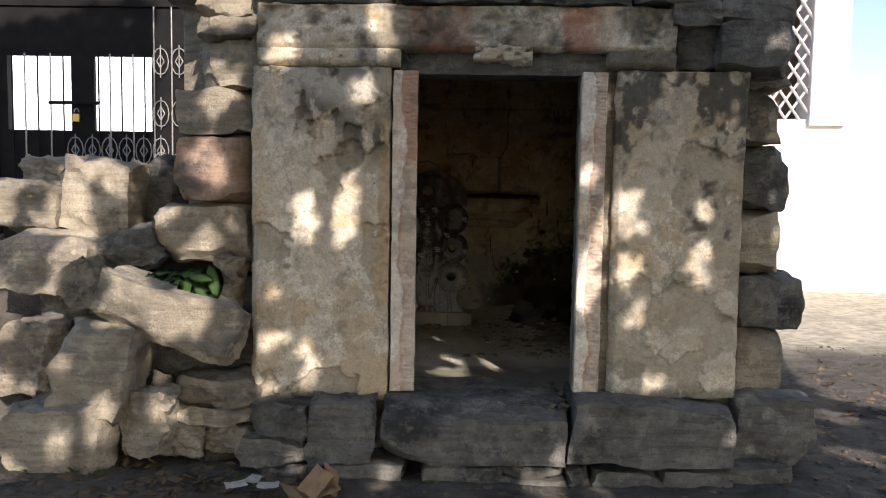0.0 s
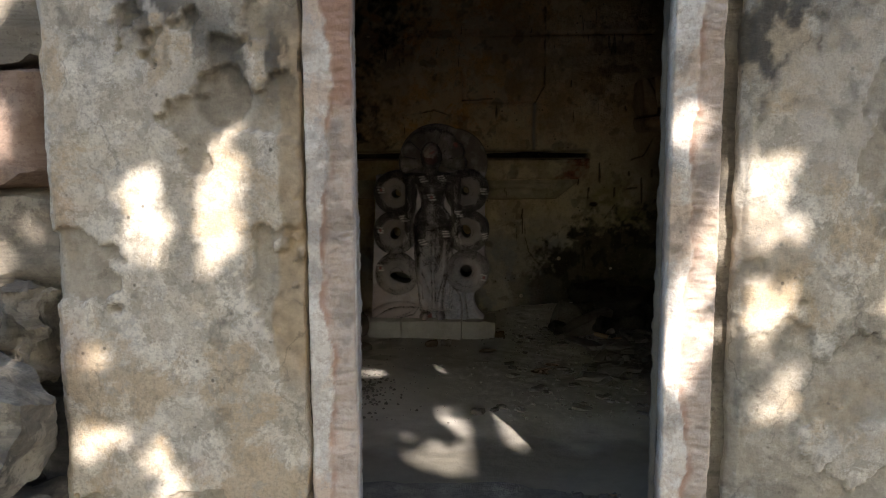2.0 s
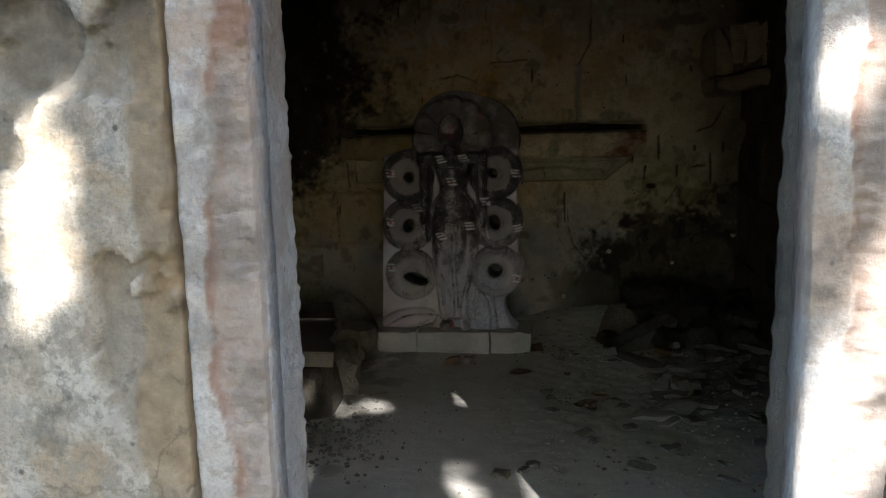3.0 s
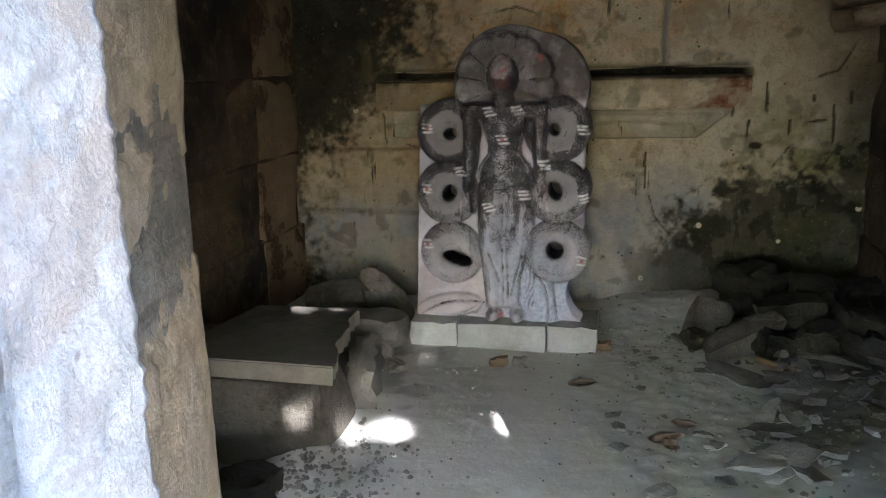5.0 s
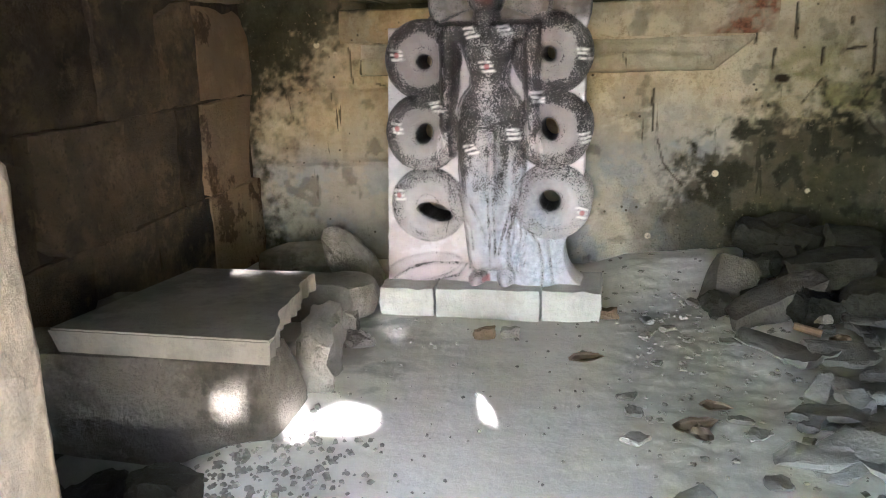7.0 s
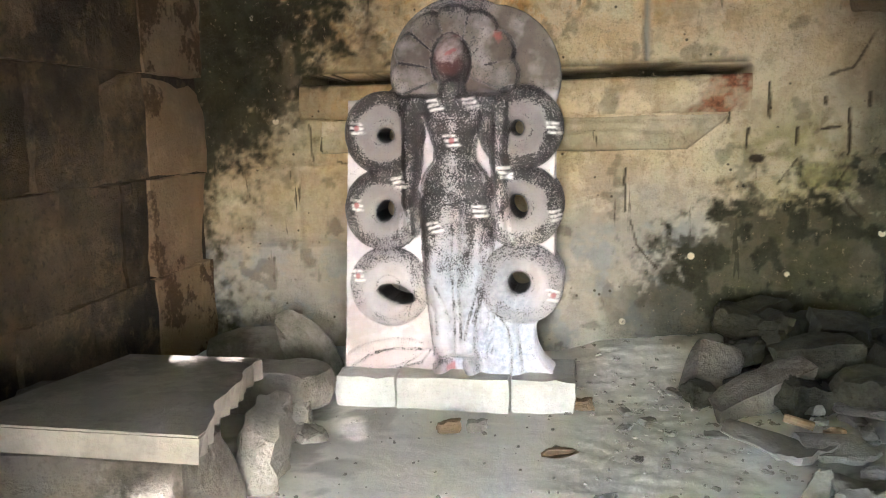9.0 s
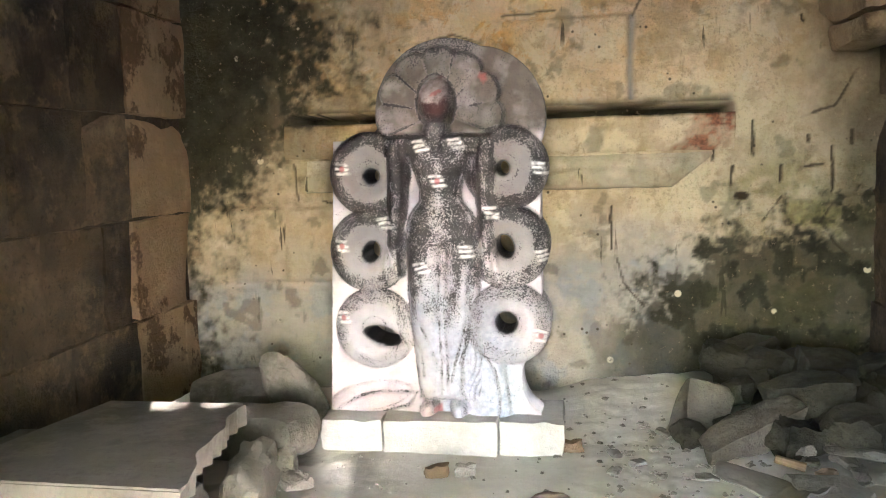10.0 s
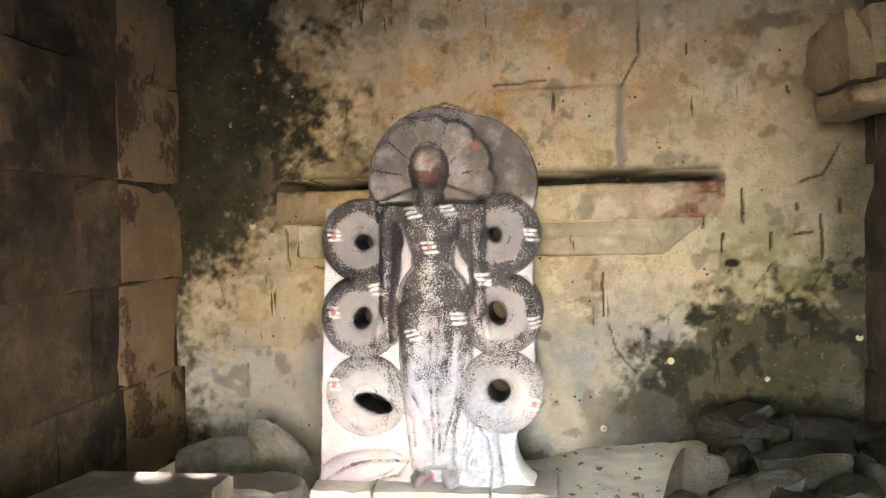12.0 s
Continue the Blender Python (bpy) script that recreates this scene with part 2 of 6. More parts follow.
DUSTY_CHIP = stony("dust_coated_chip", (0.25, 0.228, 0.192), (0.31, 0.285, 0.245), (0.37, 0.342, 0.297), (0.20, 0.18, 0.147), 5.0, 0.25, bump=0.5)
BOUNCE_STONE = stony("pale_bounce_stone", (0.25, 0.23, 0.19), (0.32, 0.297, 0.25), (0.39, 0.36, 0.305), (0.21, 0.19, 0.15), 5.0, 0.2, bump=0.4)
SLAB = stony("dusty_slab_stone", (0.18, 0.158, 0.128), (0.225, 0.20, 0.163), (0.285, 0.255, 0.21), (0.145, 0.125, 0.098), 3.0, 0.06, bump=0.3)
EARTH = stony("trodden_earth", (0.070, 0.062, 0.055), (0.108, 0.097, 0.084), (0.165, 0.150, 0.130), (0.043, 0.038, 0.034), 3.5, 0.0, bump=1.3, soil_and_light=(0.36, 0.325, 0.255))
DUST = stony("grey_dust_floor", (0.66, 0.62, 0.555), (0.74, 0.70, 0.63), (0.80, 0.76, 0.69), (0.58, 0.54, 0.475), 2.2, 0.0, bump=0.35, stain_low=0.52, stain_high=0.75, soil_and_light=(0.075, 0.066, 0.043))
PALE_BLOCK = stony("limewashed_block", (0.46, 0.44, 0.405), (0.57, 0.55, 0.515), (0.65, 0.635, 0.60), (0.44, 0.41, 0.36), 6.0, 0.05, bump=0.35)
GREEN_LEAF = plain("green_leaf", (0.045, 0.105, 0.025), 0.6, second=(0.075, 0.15, 0.04), scale=14)
DRY_LEAF = plain("dry_leaf", (0.20, 0.14, 0.085), 0.85, second=(0.12, 0.085, 0.055), scale=30, vary=0.3)
TAN_LEAF = plain("faded_dry_leaf", (0.52, 0.39, 0.28), 0.85, second=(0.42, 0.30, 0.20), scale=30, vary=0.15)
CANOPY_LEAF = plain("canopy_leaf", (0.09, 0.13, 0.05), 0.6, second=(0.12, 0.15, 0.06), scale=4)
nt = CANOPY_LEAF.node_tree
thin = nt.nodes.new("ShaderNodeBsdfTranslucent")
thin.inputs["Color"].default_value = (0.42, 0.41, 0.28, 1)
both = nt.nodes.new("ShaderNodeAddShader")
nt.links.new(nt.nodes["Principled BSDF"].outputs[0], both.inputs[0])
nt.links.new(thin.outputs[0], both.inputs[1])
nt.links.new(both.outputs[0], nt.nodes["Material Output"].inputs["Surface"])
BARK = plain("bark", (0.12, 0.09, 0.065), 0.95, second=(0.07, 0.055, 0.045), scale=9, bump=0.7)
IRON = plain("black_paint_and_shade", (0.010, 0.010, 0.011), 0.85, second=(0.016, 0.015, 0.014), scale=8, specular=0.12)
SILVER = plain("silver_painted_iron", (0.42, 0.42, 0.42), 0.45, second=(0.25, 0.24, 0.23), scale=25, metal=0.3)
BRASS = plain("brass", (0.55, 0.38, 0.12), 0.35, metal=1.0)
WHITEWASH = plain("whitewashed_render", (0.80, 0.79, 0.77), 0.85, second=(0.70, 0.69, 0.66), scale=2.0)
PALE_PAINT = plain("pale_lilac_paint", (0.62, 0.60, 0.62), 0.7, second=(0.52, 0.51, 0.53), scale=3.0)
DRY_WOOD = plain("dry_tan_wood", (0.24, 0.16, 0.085), 0.85, second=(0.16, 0.105, 0.055), scale=40)
CARD = plain("cardboard", (0.48, 0.35, 0.22), 0.85, second=(0.40, 0.28, 0.17), scale=12)
PAPER = plain("litter_paper", (0.66, 0.65, 0.62), 0.8, second=(0.5, 0.49, 0.46), scale=30)


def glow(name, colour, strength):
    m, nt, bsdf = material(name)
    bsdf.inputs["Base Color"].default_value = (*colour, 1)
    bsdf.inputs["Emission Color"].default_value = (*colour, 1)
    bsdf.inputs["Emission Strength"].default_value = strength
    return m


# ---- building helpers ----
def link_mesh(name, me, mat, parent=None, label="", smooth=True):
    me.materials.append(mat)
    if smooth:
        me.polygons.foreach_set("use_smooth", [True] * len(me.polygons))
    ob = new(name, me)
    if parent is not None:
        ob.parent = parent
    if label:
        ob["label"] = label
    return ob


def part(name, bm, mat, parent=None, label="", smooth=False):
    me = bpy.data.meshes.new(name)
    bmesh.ops.recalc_face_normals(bm, faces=bm.faces[:])
    bm.to_mesh(me)
    bm.free()
    return link_mesh(name, me, mat, parent, label, smooth)


def empty(name, place=(0, 0, 0), turn=0):
    ob = new(name)
    ob.matrix_world = pose(*place, 0, 0, turn)
    return ob


def box_bm(bm, x0, x1, y0, y1, z0, z1):
    m = Matrix.Translation(((x0 + x1) / 2, (y0 + y1) / 2, (z0 + z1) / 2)) @ Matrix.Diagonal((x1 - x0, y1 - y0, z1 - z0, 1))
    bmesh.ops.create_cube(bm, size=1, matrix=m)
    return bm


def prism_bm(bm, outline, z0, z1):
    low = [bm.verts.new((x, y, z0)) for x, y in outline]
    high = [bm.verts.new((x, y, z1)) for x, y in outline]
    n = len(outline)
    bm.faces.new(low[::-1])
    bm.faces.new(high)
    for i in range(n):
        bm.faces.new((low[i], low[(i + 1) % n], high[(i + 1) % n], high[i]))
    return bm


def rod_bm(bm, a, b, r, sides=6, r2=None):
    a, b = Vector(a), Vector(b)
    m = Matrix.Translation((a + b) / 2) @ (b - a).to_track_quat("Z", "Y").to_matrix().to_4x4()
    bmesh.ops.create_cone(bm, cap_ends=True, segments=sides, radius1=r, radius2=r if r2 is None else r2, depth=(b - a).length, matrix=m)
    return bm


def rock_mesh(sx, sy, sz, seed, cuts=6, rough=0.03, rounding=0.08, chips=4, uneven=0.1):
    """A worn block: rounded edges, bulged faces, bedding ridges and a few planes chipped off."""
    bm = bmesh.new()
    bmesh.ops.create_cube(bm, size=2)
    bmesh.ops.subdivide_edges(bm, edges=bm.edges[:], cuts=cuts, use_grid_fill=True)
    rng = random.Random(seed)
    planes = []
    for _ in range(chips):
        n = Vector((rng.uniform(-1, 1), rng.uniform(-1, 1), rng.uniform(-1, 1))).normalized()
        planes.append((n, rng.uniform(1.12, 1.36) * (abs(n.x) + abs(n.y) + abs(n.z)) / 1.7))
    off = Vector((rng.uniform(-50, 50), rng.uniform(-50, 50), rng.uniform(-50, 50)))
    half = Vector((sx / 2, sy / 2, sz / 2))
    skew = {}
    for corner in ((a, b, c) for a in (-1, 1) for b in (-1, 1) for c in (-1, 1)):
        skew[corner] = Vector((rng.uniform(-1, 1), rng.uniform(-1, 1), rng.uniform(-1, 1))) * uneven
    for v in bm.verts:
        p = v.co.copy()
        for corner, s in skew.items():
            p += s * (1 + corner[0] * v.co.x) * (1 + corner[1] * v.co.y) * (1 + corner[2] * v.co.z) / 8
        k = max(abs(p.x), abs(p.y), abs(p.z))
        s = p.length / k
        p = p * (1 - rounding * (s - 1) / 0.732)
        for n, d in planes:
            over = p.dot(n) - d
            if over > 0:
                p -= n * over
        q = Vector((p.x * half.x, p.y * half.y, p.z * half.z))
        g = q * (2.2 / max(sx, sz)) * 1.6 + off
        q += noise.noise_vector(g) * rough * 1.2 + noise.noise_vector(g * 3.1) * rough * 0.55 + noise.noise_vector(g * 8.3) * rough * 0.22
        q += noise.noise_vector(Vector((off.x, off.y, q.z * 28 + off.z))) * rough * 0.25
        v.co = q
    me = bpy.data.meshes.new("rock")
    bm.to_mesh(me)
    bm.free()
    me.polygons.foreach_set("use_smooth", [True] * len(me.polygons))
    me.set_sharp_from_angle(angle=radians(32))
    return me


SEED = iter(range(100, 9000))


def rock(name, x, y, z, sx, sy, sz, mat, label="", category="", group="", parent=None, rx=0, ry=0, rz=0, rough=0.03, rounding=0.08, cuts=6, chips=4, kind="", uneven=0.1):
    ob = link_mesh(name, rock_mesh(sx, sy, sz, next(SEED), cuts, rough, rounding, chips, uneven), mat, parent, smooth=False)
    ob.matrix_basis = pose(x, y, z, rx, ry, rz)
    if label or kind:
        tagged(ob, label, category, group, kind)
    return ob


def sheet(name, origin, u, v, wu, wv, cell, height, mat, thick=0.1, parent=None, label="", ragged=0.0, marks=None):
    """A slab whose front is a fine grid, pushed out by height(a, b); marks gives the coats of paint and wear on it."""
    origin, u, v = Vector(origin), Vector(u).normalized(), Vector(v).normalized()
    n = u.cross(v)
    nu, nv = max(2, round(wu / cell)), max(2, round(wv / cell))
    a, b = np.meshgrid(np.linspace(0, wu, nu + 1), np.linspace(0, wv, nv + 1))
    h = height(a, b)
    if ragged:
        da = ragged * (fbm(b * 9, a * 0 + 3, 5) - 0.5) * 2
        db = ragged * (fbm(a * 9, b * 0 + 8, 6) - 0.5) * 2
        a2 = a + da * ((a < 1e-6) | (a > wu - 1e-6))
        b2 = b + db * ((b < 1e-6) | (b > wv - 1e-6))
    else:
        a2, b2 = a, b
    uu, vv, nn, oo = (np.array(w) for w in (u, v, n, origin))
    front = oo + a2[..., None] * uu + b2[..., None] * vv + h[..., None] * nn
    back = oo + a2[..., None] * uu + b2[..., None] * vv - thick * nn
    count = (nu + 1) * (nv + 1)
    idx = np.arange(count).reshape(nv + 1, nu + 1)
    quads = np.stack([idx[:-1, :-1], idx[:-1, 1:], idx[1:, 1:], idx[1:, :-1]], -1).reshape(-1, 4)
    rim = np.concatenate([idx[0, :], idx[1:, -1], idx[-1, -2::-1], idx[-2:0:-1, 0]])
    rim_back = count + np.arange(len(rim))
    nxt = np.roll(np.arange(len(rim)), -1)
    sides = np.stack([rim, rim_back, rim_back[nxt], rim[nxt]], -1)
    verts = np.concatenate([front.reshape(-1, 3), back.reshape(-1, 3)[rim]])
    faces = quads.tolist() + sides.tolist() + [rim_back[::-1].tolist()]
    me = bpy.data.meshes.new(name)
    me.from_pydata(verts.tolist(), [], faces)
    for key in ("wear", "mould", "dust", "ochre", "warm", "green", "crack"):
        values = np.zeros(len(verts), dtype=np.float32)
        if marks and key in marks:
            values[:count] = np.clip(marks[key](a, b), 0, 1).ravel()
        me.attributes.new(key, "FLOAT", "POINT").data.foreach_set("value", values)
    return link_mesh(name, me, mat, parent, label)


# ---- ground ----
def ground_height(x, y):
    near = np.exp(-((x - 0.5) ** 2 + (y - 3) ** 2) / 60)
    h = -0.10 + near * 0.07 * (fbm(x * 1.3, y * 1.3, 21) - 0.5) + near * 0.05 * (fbm(x * 6, y * 6, 22) - 0.5)
    h = h + 0.14 * step(-1.0, -2.4, x) * step(3.2, 4.6, y) * near
    return h + 0.05 * step(2.4, 5.0, x) * near


def build_ground():
    fine = np.arange(-4, 8.01, 0.08)
    far = np.array([6, 9, 14, 25, 60, 150, 400, 1500])
    xs = np.concatenate([(-2 - far)[::-1] - 0.1, fine, far + 2.5])
    ys = np.concatenate([(-2 - far)[::-1] - 0.1, np.arange(-4, 14.6, 0.08), far[1:] + 6.0])
    x, y = np.meshgrid(xs, ys)
    z = ground_height(x, y)
    nx, ny = len(xs), len(ys)
    idx = np.arange(nx * ny).reshape(ny, nx)
    quads = np.stack([idx[:-1, :-1], idx[:-1, 1:], idx[1:, 1:], idx[1:, :-1]], -1).reshape(-1, 4)
    me = bpy.data.meshes.new("ground")
    me.from_pydata(np.stack([x, y, z], -1).reshape(-1, 3).tolist(), [], quads.tolist())
    # pale strip past the shrine: sunlit glare painted into the earth colour
    dry = step(8.3, 9.2, y + 0.9 * (fbm(x * 1.2, y * 1.2, 23) - 0.5)) * step(1.9, 2.4, x) * (0.75 + 0.25 * step(0.4, 0.6, fbm(x * 5, y * 5, 24)))
    me.attributes.new("soil_and_light", "FLOAT", "POINT").data.foreach_set("value", dry.astype(np.float32).ravel())
    ob = link_mesh("ground", me, EARTH)
    tagged(ob, "bare trodden earth yard with leaf litter", "ground", kind="structure")


build_ground()

# ---- shrine shell ----
ROOM_W, ROOM_E, ROOM_S, ROOM_N, TOP = -1.42, 1.73, 6.07, 9.147, 2.75


def structure(name, bm, mat, label, category="wall"):
    return tagged(part(name, bm, mat), label, category, kind="structure")


bm = bmesh.new()
prism_bm(bm, [(-1.0, 5.12), (-0.16, 5.06), (-0.19, 5.42), (-0.37, ROOM_S), (ROOM_W - 0.2, ROOM_S), (ROOM_W - 0.2, 5.75), (-1.1, 5.5)], -0.3, TOP)
prism_bm(bm, [(1.08, 5.06), (1.95, 5.12), (2.05, 5.5), (2.2, ROOM_S), (1.21, ROOM_S), (1.03, 5.25)], -0.3, TOP)
box_bm(bm, -0.36, 1.20, 5.14, ROOM_S, 2.33, TOP)
wall_south = structure("wall_south", bm, RUBBLE, "thick stone front wall of the shrine with a doorway")
wall_west = structure("wall_west", box_bm(bmesh.new(), ROOM_W - 0.24, ROOM_W - 0.03, ROOM_S, ROOM_N + 0.4, -0.3, TOP), WEST, "very dark coursed stone side wall inside the shrine")
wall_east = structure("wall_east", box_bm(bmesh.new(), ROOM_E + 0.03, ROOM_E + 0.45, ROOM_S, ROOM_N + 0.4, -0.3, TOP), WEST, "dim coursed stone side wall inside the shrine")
# ceiling is out of view; its paleness is chosen to reflect light downwards
structure("ceiling", box_bm(bmesh.new(), ROOM_W - 0.24, ROOM_E + 0.45, 5.1, ROOM_N + 0.4, TOP, TOP + 0.25), BOUNCE_STONE, "unseen slab ceiling of the shrine, pale to bounce light", "ceiling")


# back wall: plaster over blocks, mouldy to one side, dusty below
def back_joint(a, b, x0, x1, z, width=0.012):
    wob = 0.012 * (fbm(a * 6, b * 0 + z, 9) - 0.5)
    return np.exp(-((b - z - wob) / width) ** 2) * (a > x0) * (a < x1)


def back_upright(a, b, x, z0, z1, width=0.012):
    wob = 0.02 * (fbm(b * 6, a * 0 + x, 10) - 0.5)
    return np.exp(-((a - x - wob) / width) ** 2) * (b > z0) * (b < z1)


BX, BZ = ROOM_W - 0.03, 0.0


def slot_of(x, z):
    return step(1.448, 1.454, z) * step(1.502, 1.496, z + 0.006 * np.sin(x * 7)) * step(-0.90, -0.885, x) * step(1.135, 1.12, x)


def near_line(x, z, points, width):
    """1 along a polyline, fading over its width, slightly wandering."""
    x = x + 0.012 * (fbm(x * 17, z * 17, 11) - 0.5)
    z = z + 0.012 * (fbm(x * 17, z * 17, 12) - 0.5)
    best = 0 * x + 9.0
    for (ax, az), (bx, bz) in zip(points, points[1:]):
        dx, dz = bx - ax, bz - az
        t = np.clip(((x - ax) * dx + (z - az) * dz) / (dx * dx + dz * dz), 0, 1)
        best = np.minimum(best, np.hypot(x - ax - t * dx, z - az - t * dz))
    return step(width, width * 0.35, best)


CRACKS = (((0.695, 1.892), (0.77, 2.025), (0.772, 2.75)), ((-0.88, 1.27), (-0.865, 1.10)), ((-0.80, 1.27), (-0.745, 1.10), (-0.70, 1.08)), ((0.63, 0.81), (0.66, 0.70), (0.75, 0.60)),
          ((1.55, 1.05), (1.50, 0.97), (1.56, 0.88), (1.63, 0.81)), ((1.41, 1.43), (1.55, 1.47), (1.63, 1.62)), ((1.26, 0.98), (1.34, 1.09)), ((0.36, 1.93), (0.12, 1.915)), ((-0.33, 1.80), (-0.10, 1.84), (0.02, 1.80)))
DRIPS = (((1.21, 1.42), (1.215, 1.27)), ((1.62, 1.37), (1.62, 1.31)), ((1.54, 1.30), (1.545, 1.10)), ((1.44, 1.35), (1.44, 1.32)), ((1.43, 1.215), (1.50, 1.22)), ((1.05, 1.30), (1.04, 1.25)), ((1.13, 1.22), (1.12, 1.14)),
         ((1.33, 1.22), (1.33, 1.15)), ((0.98, 2.06), (0.98, 2.02)), ((1.40, 1.86), (1.41, 1.83)), ((0.60, 1.05), (0.605, 0.86)))


def back_crack(a, b):
    x, z = a + BX, b + BZ
    lines = [0.8 * (0.25 + 0.75 * step(0.38, 0.52, fbm(x * 12, z * 12, 14))) * near_line(x, z, p, 0.008) for p in CRACKS] + [near_line(x, z, p, 0.008) for p in DRIPS]
    lines.append(step(1.25, 0.8, np.hypot((x - 1.165) / 0.032, (z - 1.09) / 0.02) + 0.5 * (fbm(x * 40, z * 40, 13) - 0.5)))
    return np.maximum.reduce(lines)


def back_wear(a, b):
    x, z = a + BX, b + BZ
    n = fbm(x * 2.2, z * 2.2, 31, 6)
    peel = 0.55 * step(0.57, 0.61, n)
    low = step(0.50, 0.54, fbm(x * 4, z * 4, 35)) * step(0.0, -0.4, x) * step(1.08, 1.04, z) * 0.7
    patch = step(0.52, 0.56, fbm(x * 5, z * 5, 36)) * step(0.30, 0.42, x) * step(0.85, 0.6, x) * step(1.15, 1.05, z) * 0.55
    corner = step(1.22, 1.60, x + 0.5 * (n - 0.5)) * step(1.15, 1.5, z) * 0.8
    west = 0.55 * step(-0.40, -0.75, x) * step(1.45, 1.30, z) * (0.6 + 0.4 * step(0.45, 0.55, fbm(x * 7, z * 7, 37)))
    return np.maximum.reduce([peel, low, patch, corner, west, 0.5 * back_upright(x, z, 0.69, 1.52, 1.9, 0.02)])


def back_mould_shade(a, b):
    x, z = a + BX, b + BZ
    n = fbm(x * 3, z * 3, 41, 6) - 0.5
    fine = fbm(x * 14, z * 14, 44, 4) - 0.5
    edge = np.interp(z, [0.6, 0.75, 1.0, 1.10, 1.2, 1.35, 1.5, 1.75, 1.95, 2.08, 2.2, 2.33, 2.6], [-1.30, -1.29, -1.26, -1.02, -0.84, -0.72, -0.50, -0.46, -0.52, -0.64, -0.60, -0.42, -0.30])
    left = step(-0.26, 0.42, edge - x + 0.55 * n + 0.85 * fine + 0.6 * (fbm(x * 40, z * 40, 49, 3) - 0.5)) * (1 - 0.5 * step(0.54, 0.64, fbm(x * 6, z * 6, 46, 4)) * step(-1.1, -0.7, x))
    foot = np.interp(x, [0.4, 0.68, 0.88, 1.05, 1.2, 1.5, 1.75], [0.40, 0.55, 0.70, 0.86, 0.94, 0.98, 1.06])
    # right foot: mould, strengthened for the weak light on that side
    right = step(-0.04, 0.20, foot + 0.12 - z + 0.30 * n + 0.40 * fine + 0.35 * (fbm(x * 40, z * 40, 50, 3) - 0.5)) * step(0.45, 0.80, x + 0.3 * n) * (0.88 + 0.12 * step(0.5, 0.42, fbm(x * 9, z * 9, 47)))
    spots = step(0.64, 0.70, fbm(x * 9, z * 9, 48, 4)) * 0.4
    olive = 0.55 * step(0.50, 0.62, fbm(x * 6, z * 6, 45, 5)) * step(1.0, 1.25, x) * step(1.75, 1.95, z)
    # east corner and slot: shade painted in through the mould coat
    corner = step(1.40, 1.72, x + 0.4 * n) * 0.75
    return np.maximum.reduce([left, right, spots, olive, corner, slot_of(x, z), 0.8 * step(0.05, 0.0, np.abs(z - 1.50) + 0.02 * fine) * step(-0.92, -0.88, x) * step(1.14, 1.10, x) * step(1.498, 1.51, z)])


def back_green(a, b):
    x, z = a + BX, b + BZ
    n = fbm(x * 3, z * 3, 53, 6) - 0.5
    return 0.85 * step(0.85, 1.25, x + 0.7 * n) * step(1.45, 1.05, z + 0.3 * n) * (0.35 + 0.65 * step(0.42, 0.60, fbm(x * 8, z * 8, 54, 5)))


def back_dust(a, b):
    x, z = a + BX, b + BZ
    low = step(0.95, 0.58, z + 0.30 * (fbm(x * 2.5, z * 2.5, 51) - 0.5) - 0.15 * step(0.0, 0.5, x)) * (0.65 + 0.35 * step(0.42, 0.55, fbm(x * 8, z * 8, 52)))
    return np.maximum(low * step(1.15, 0.8, x), 0.8 * back_upright(x, z, 0.69, 1.52, 1.9, 0.014))


def back_warm(a, b):
    x, z = a + BX, b + BZ
    return step(1.45, 1.75, z + 0.2 * (fbm(x * 3, z * 3, 61) - 0.5)) * (0.48 + 0.52 * step(0.85, 0.45, x + 0.5 * (fbm(x * 2, z * 2, 62) - 0.5)))


def back_height(a, b):
    x, z = a + BX, b + BZ
    h = 0.03 * (fbm(x * 1.6, z * 1.6, 71) - 0.5) + 0.012 * (fbm(x * 11, z * 11, 72) - 0.5) - 0.008 * back_wear(a, b)
    j = back_joint(x, z, 0.1, 0.70, 1.905) + back_upright(x, z, 0.69, 1.52, 1.9) + back_upright(x, z, 0.118, 1.9, 2.15)
    j = j + back_joint(x, z, -1.34, -0.6, 1.075) + back_joint(x, z, -1.3, -0.6, 0.70)
    j = j + back_upright(x, z, -0.95, 0.72, 1.07) * 0.6 + back_joint(x, z, 1.50, 1.72, 1.10, 0.009) + back_joint(x, z, -1.3, 1.6, 2.42)
    h = h - 0.028 * np.clip(j, 0, 1) - 0.012 * back_crack(a, b)
    return h - 0.36 * slot_of(x, z)


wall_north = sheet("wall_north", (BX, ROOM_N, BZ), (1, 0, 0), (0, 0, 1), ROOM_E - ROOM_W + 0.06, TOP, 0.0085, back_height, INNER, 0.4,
                   marks={"wear": back_wear, "mould": back_mould_shade, "dust": back_dust, "green": back_green, "warm": back_warm, "crack": back_crack})
tagged(wall_north, "ochre plastered back wall, mouldy and peeling over stone blocks", "wall", kind="structure")


def ledge_mark(a, b):
    return 0.92 * step(0.07, 0.03, np.abs(a - 1.90 - 0.5 * (b - 0.07)) - 0.045 + 0.16 * (fbm(a * 14, b * 14, 77) - 0.5)) * (0.5 + 0.5 * step(0.4, 0.6, fbm(a * 25, b * 25, 76)))


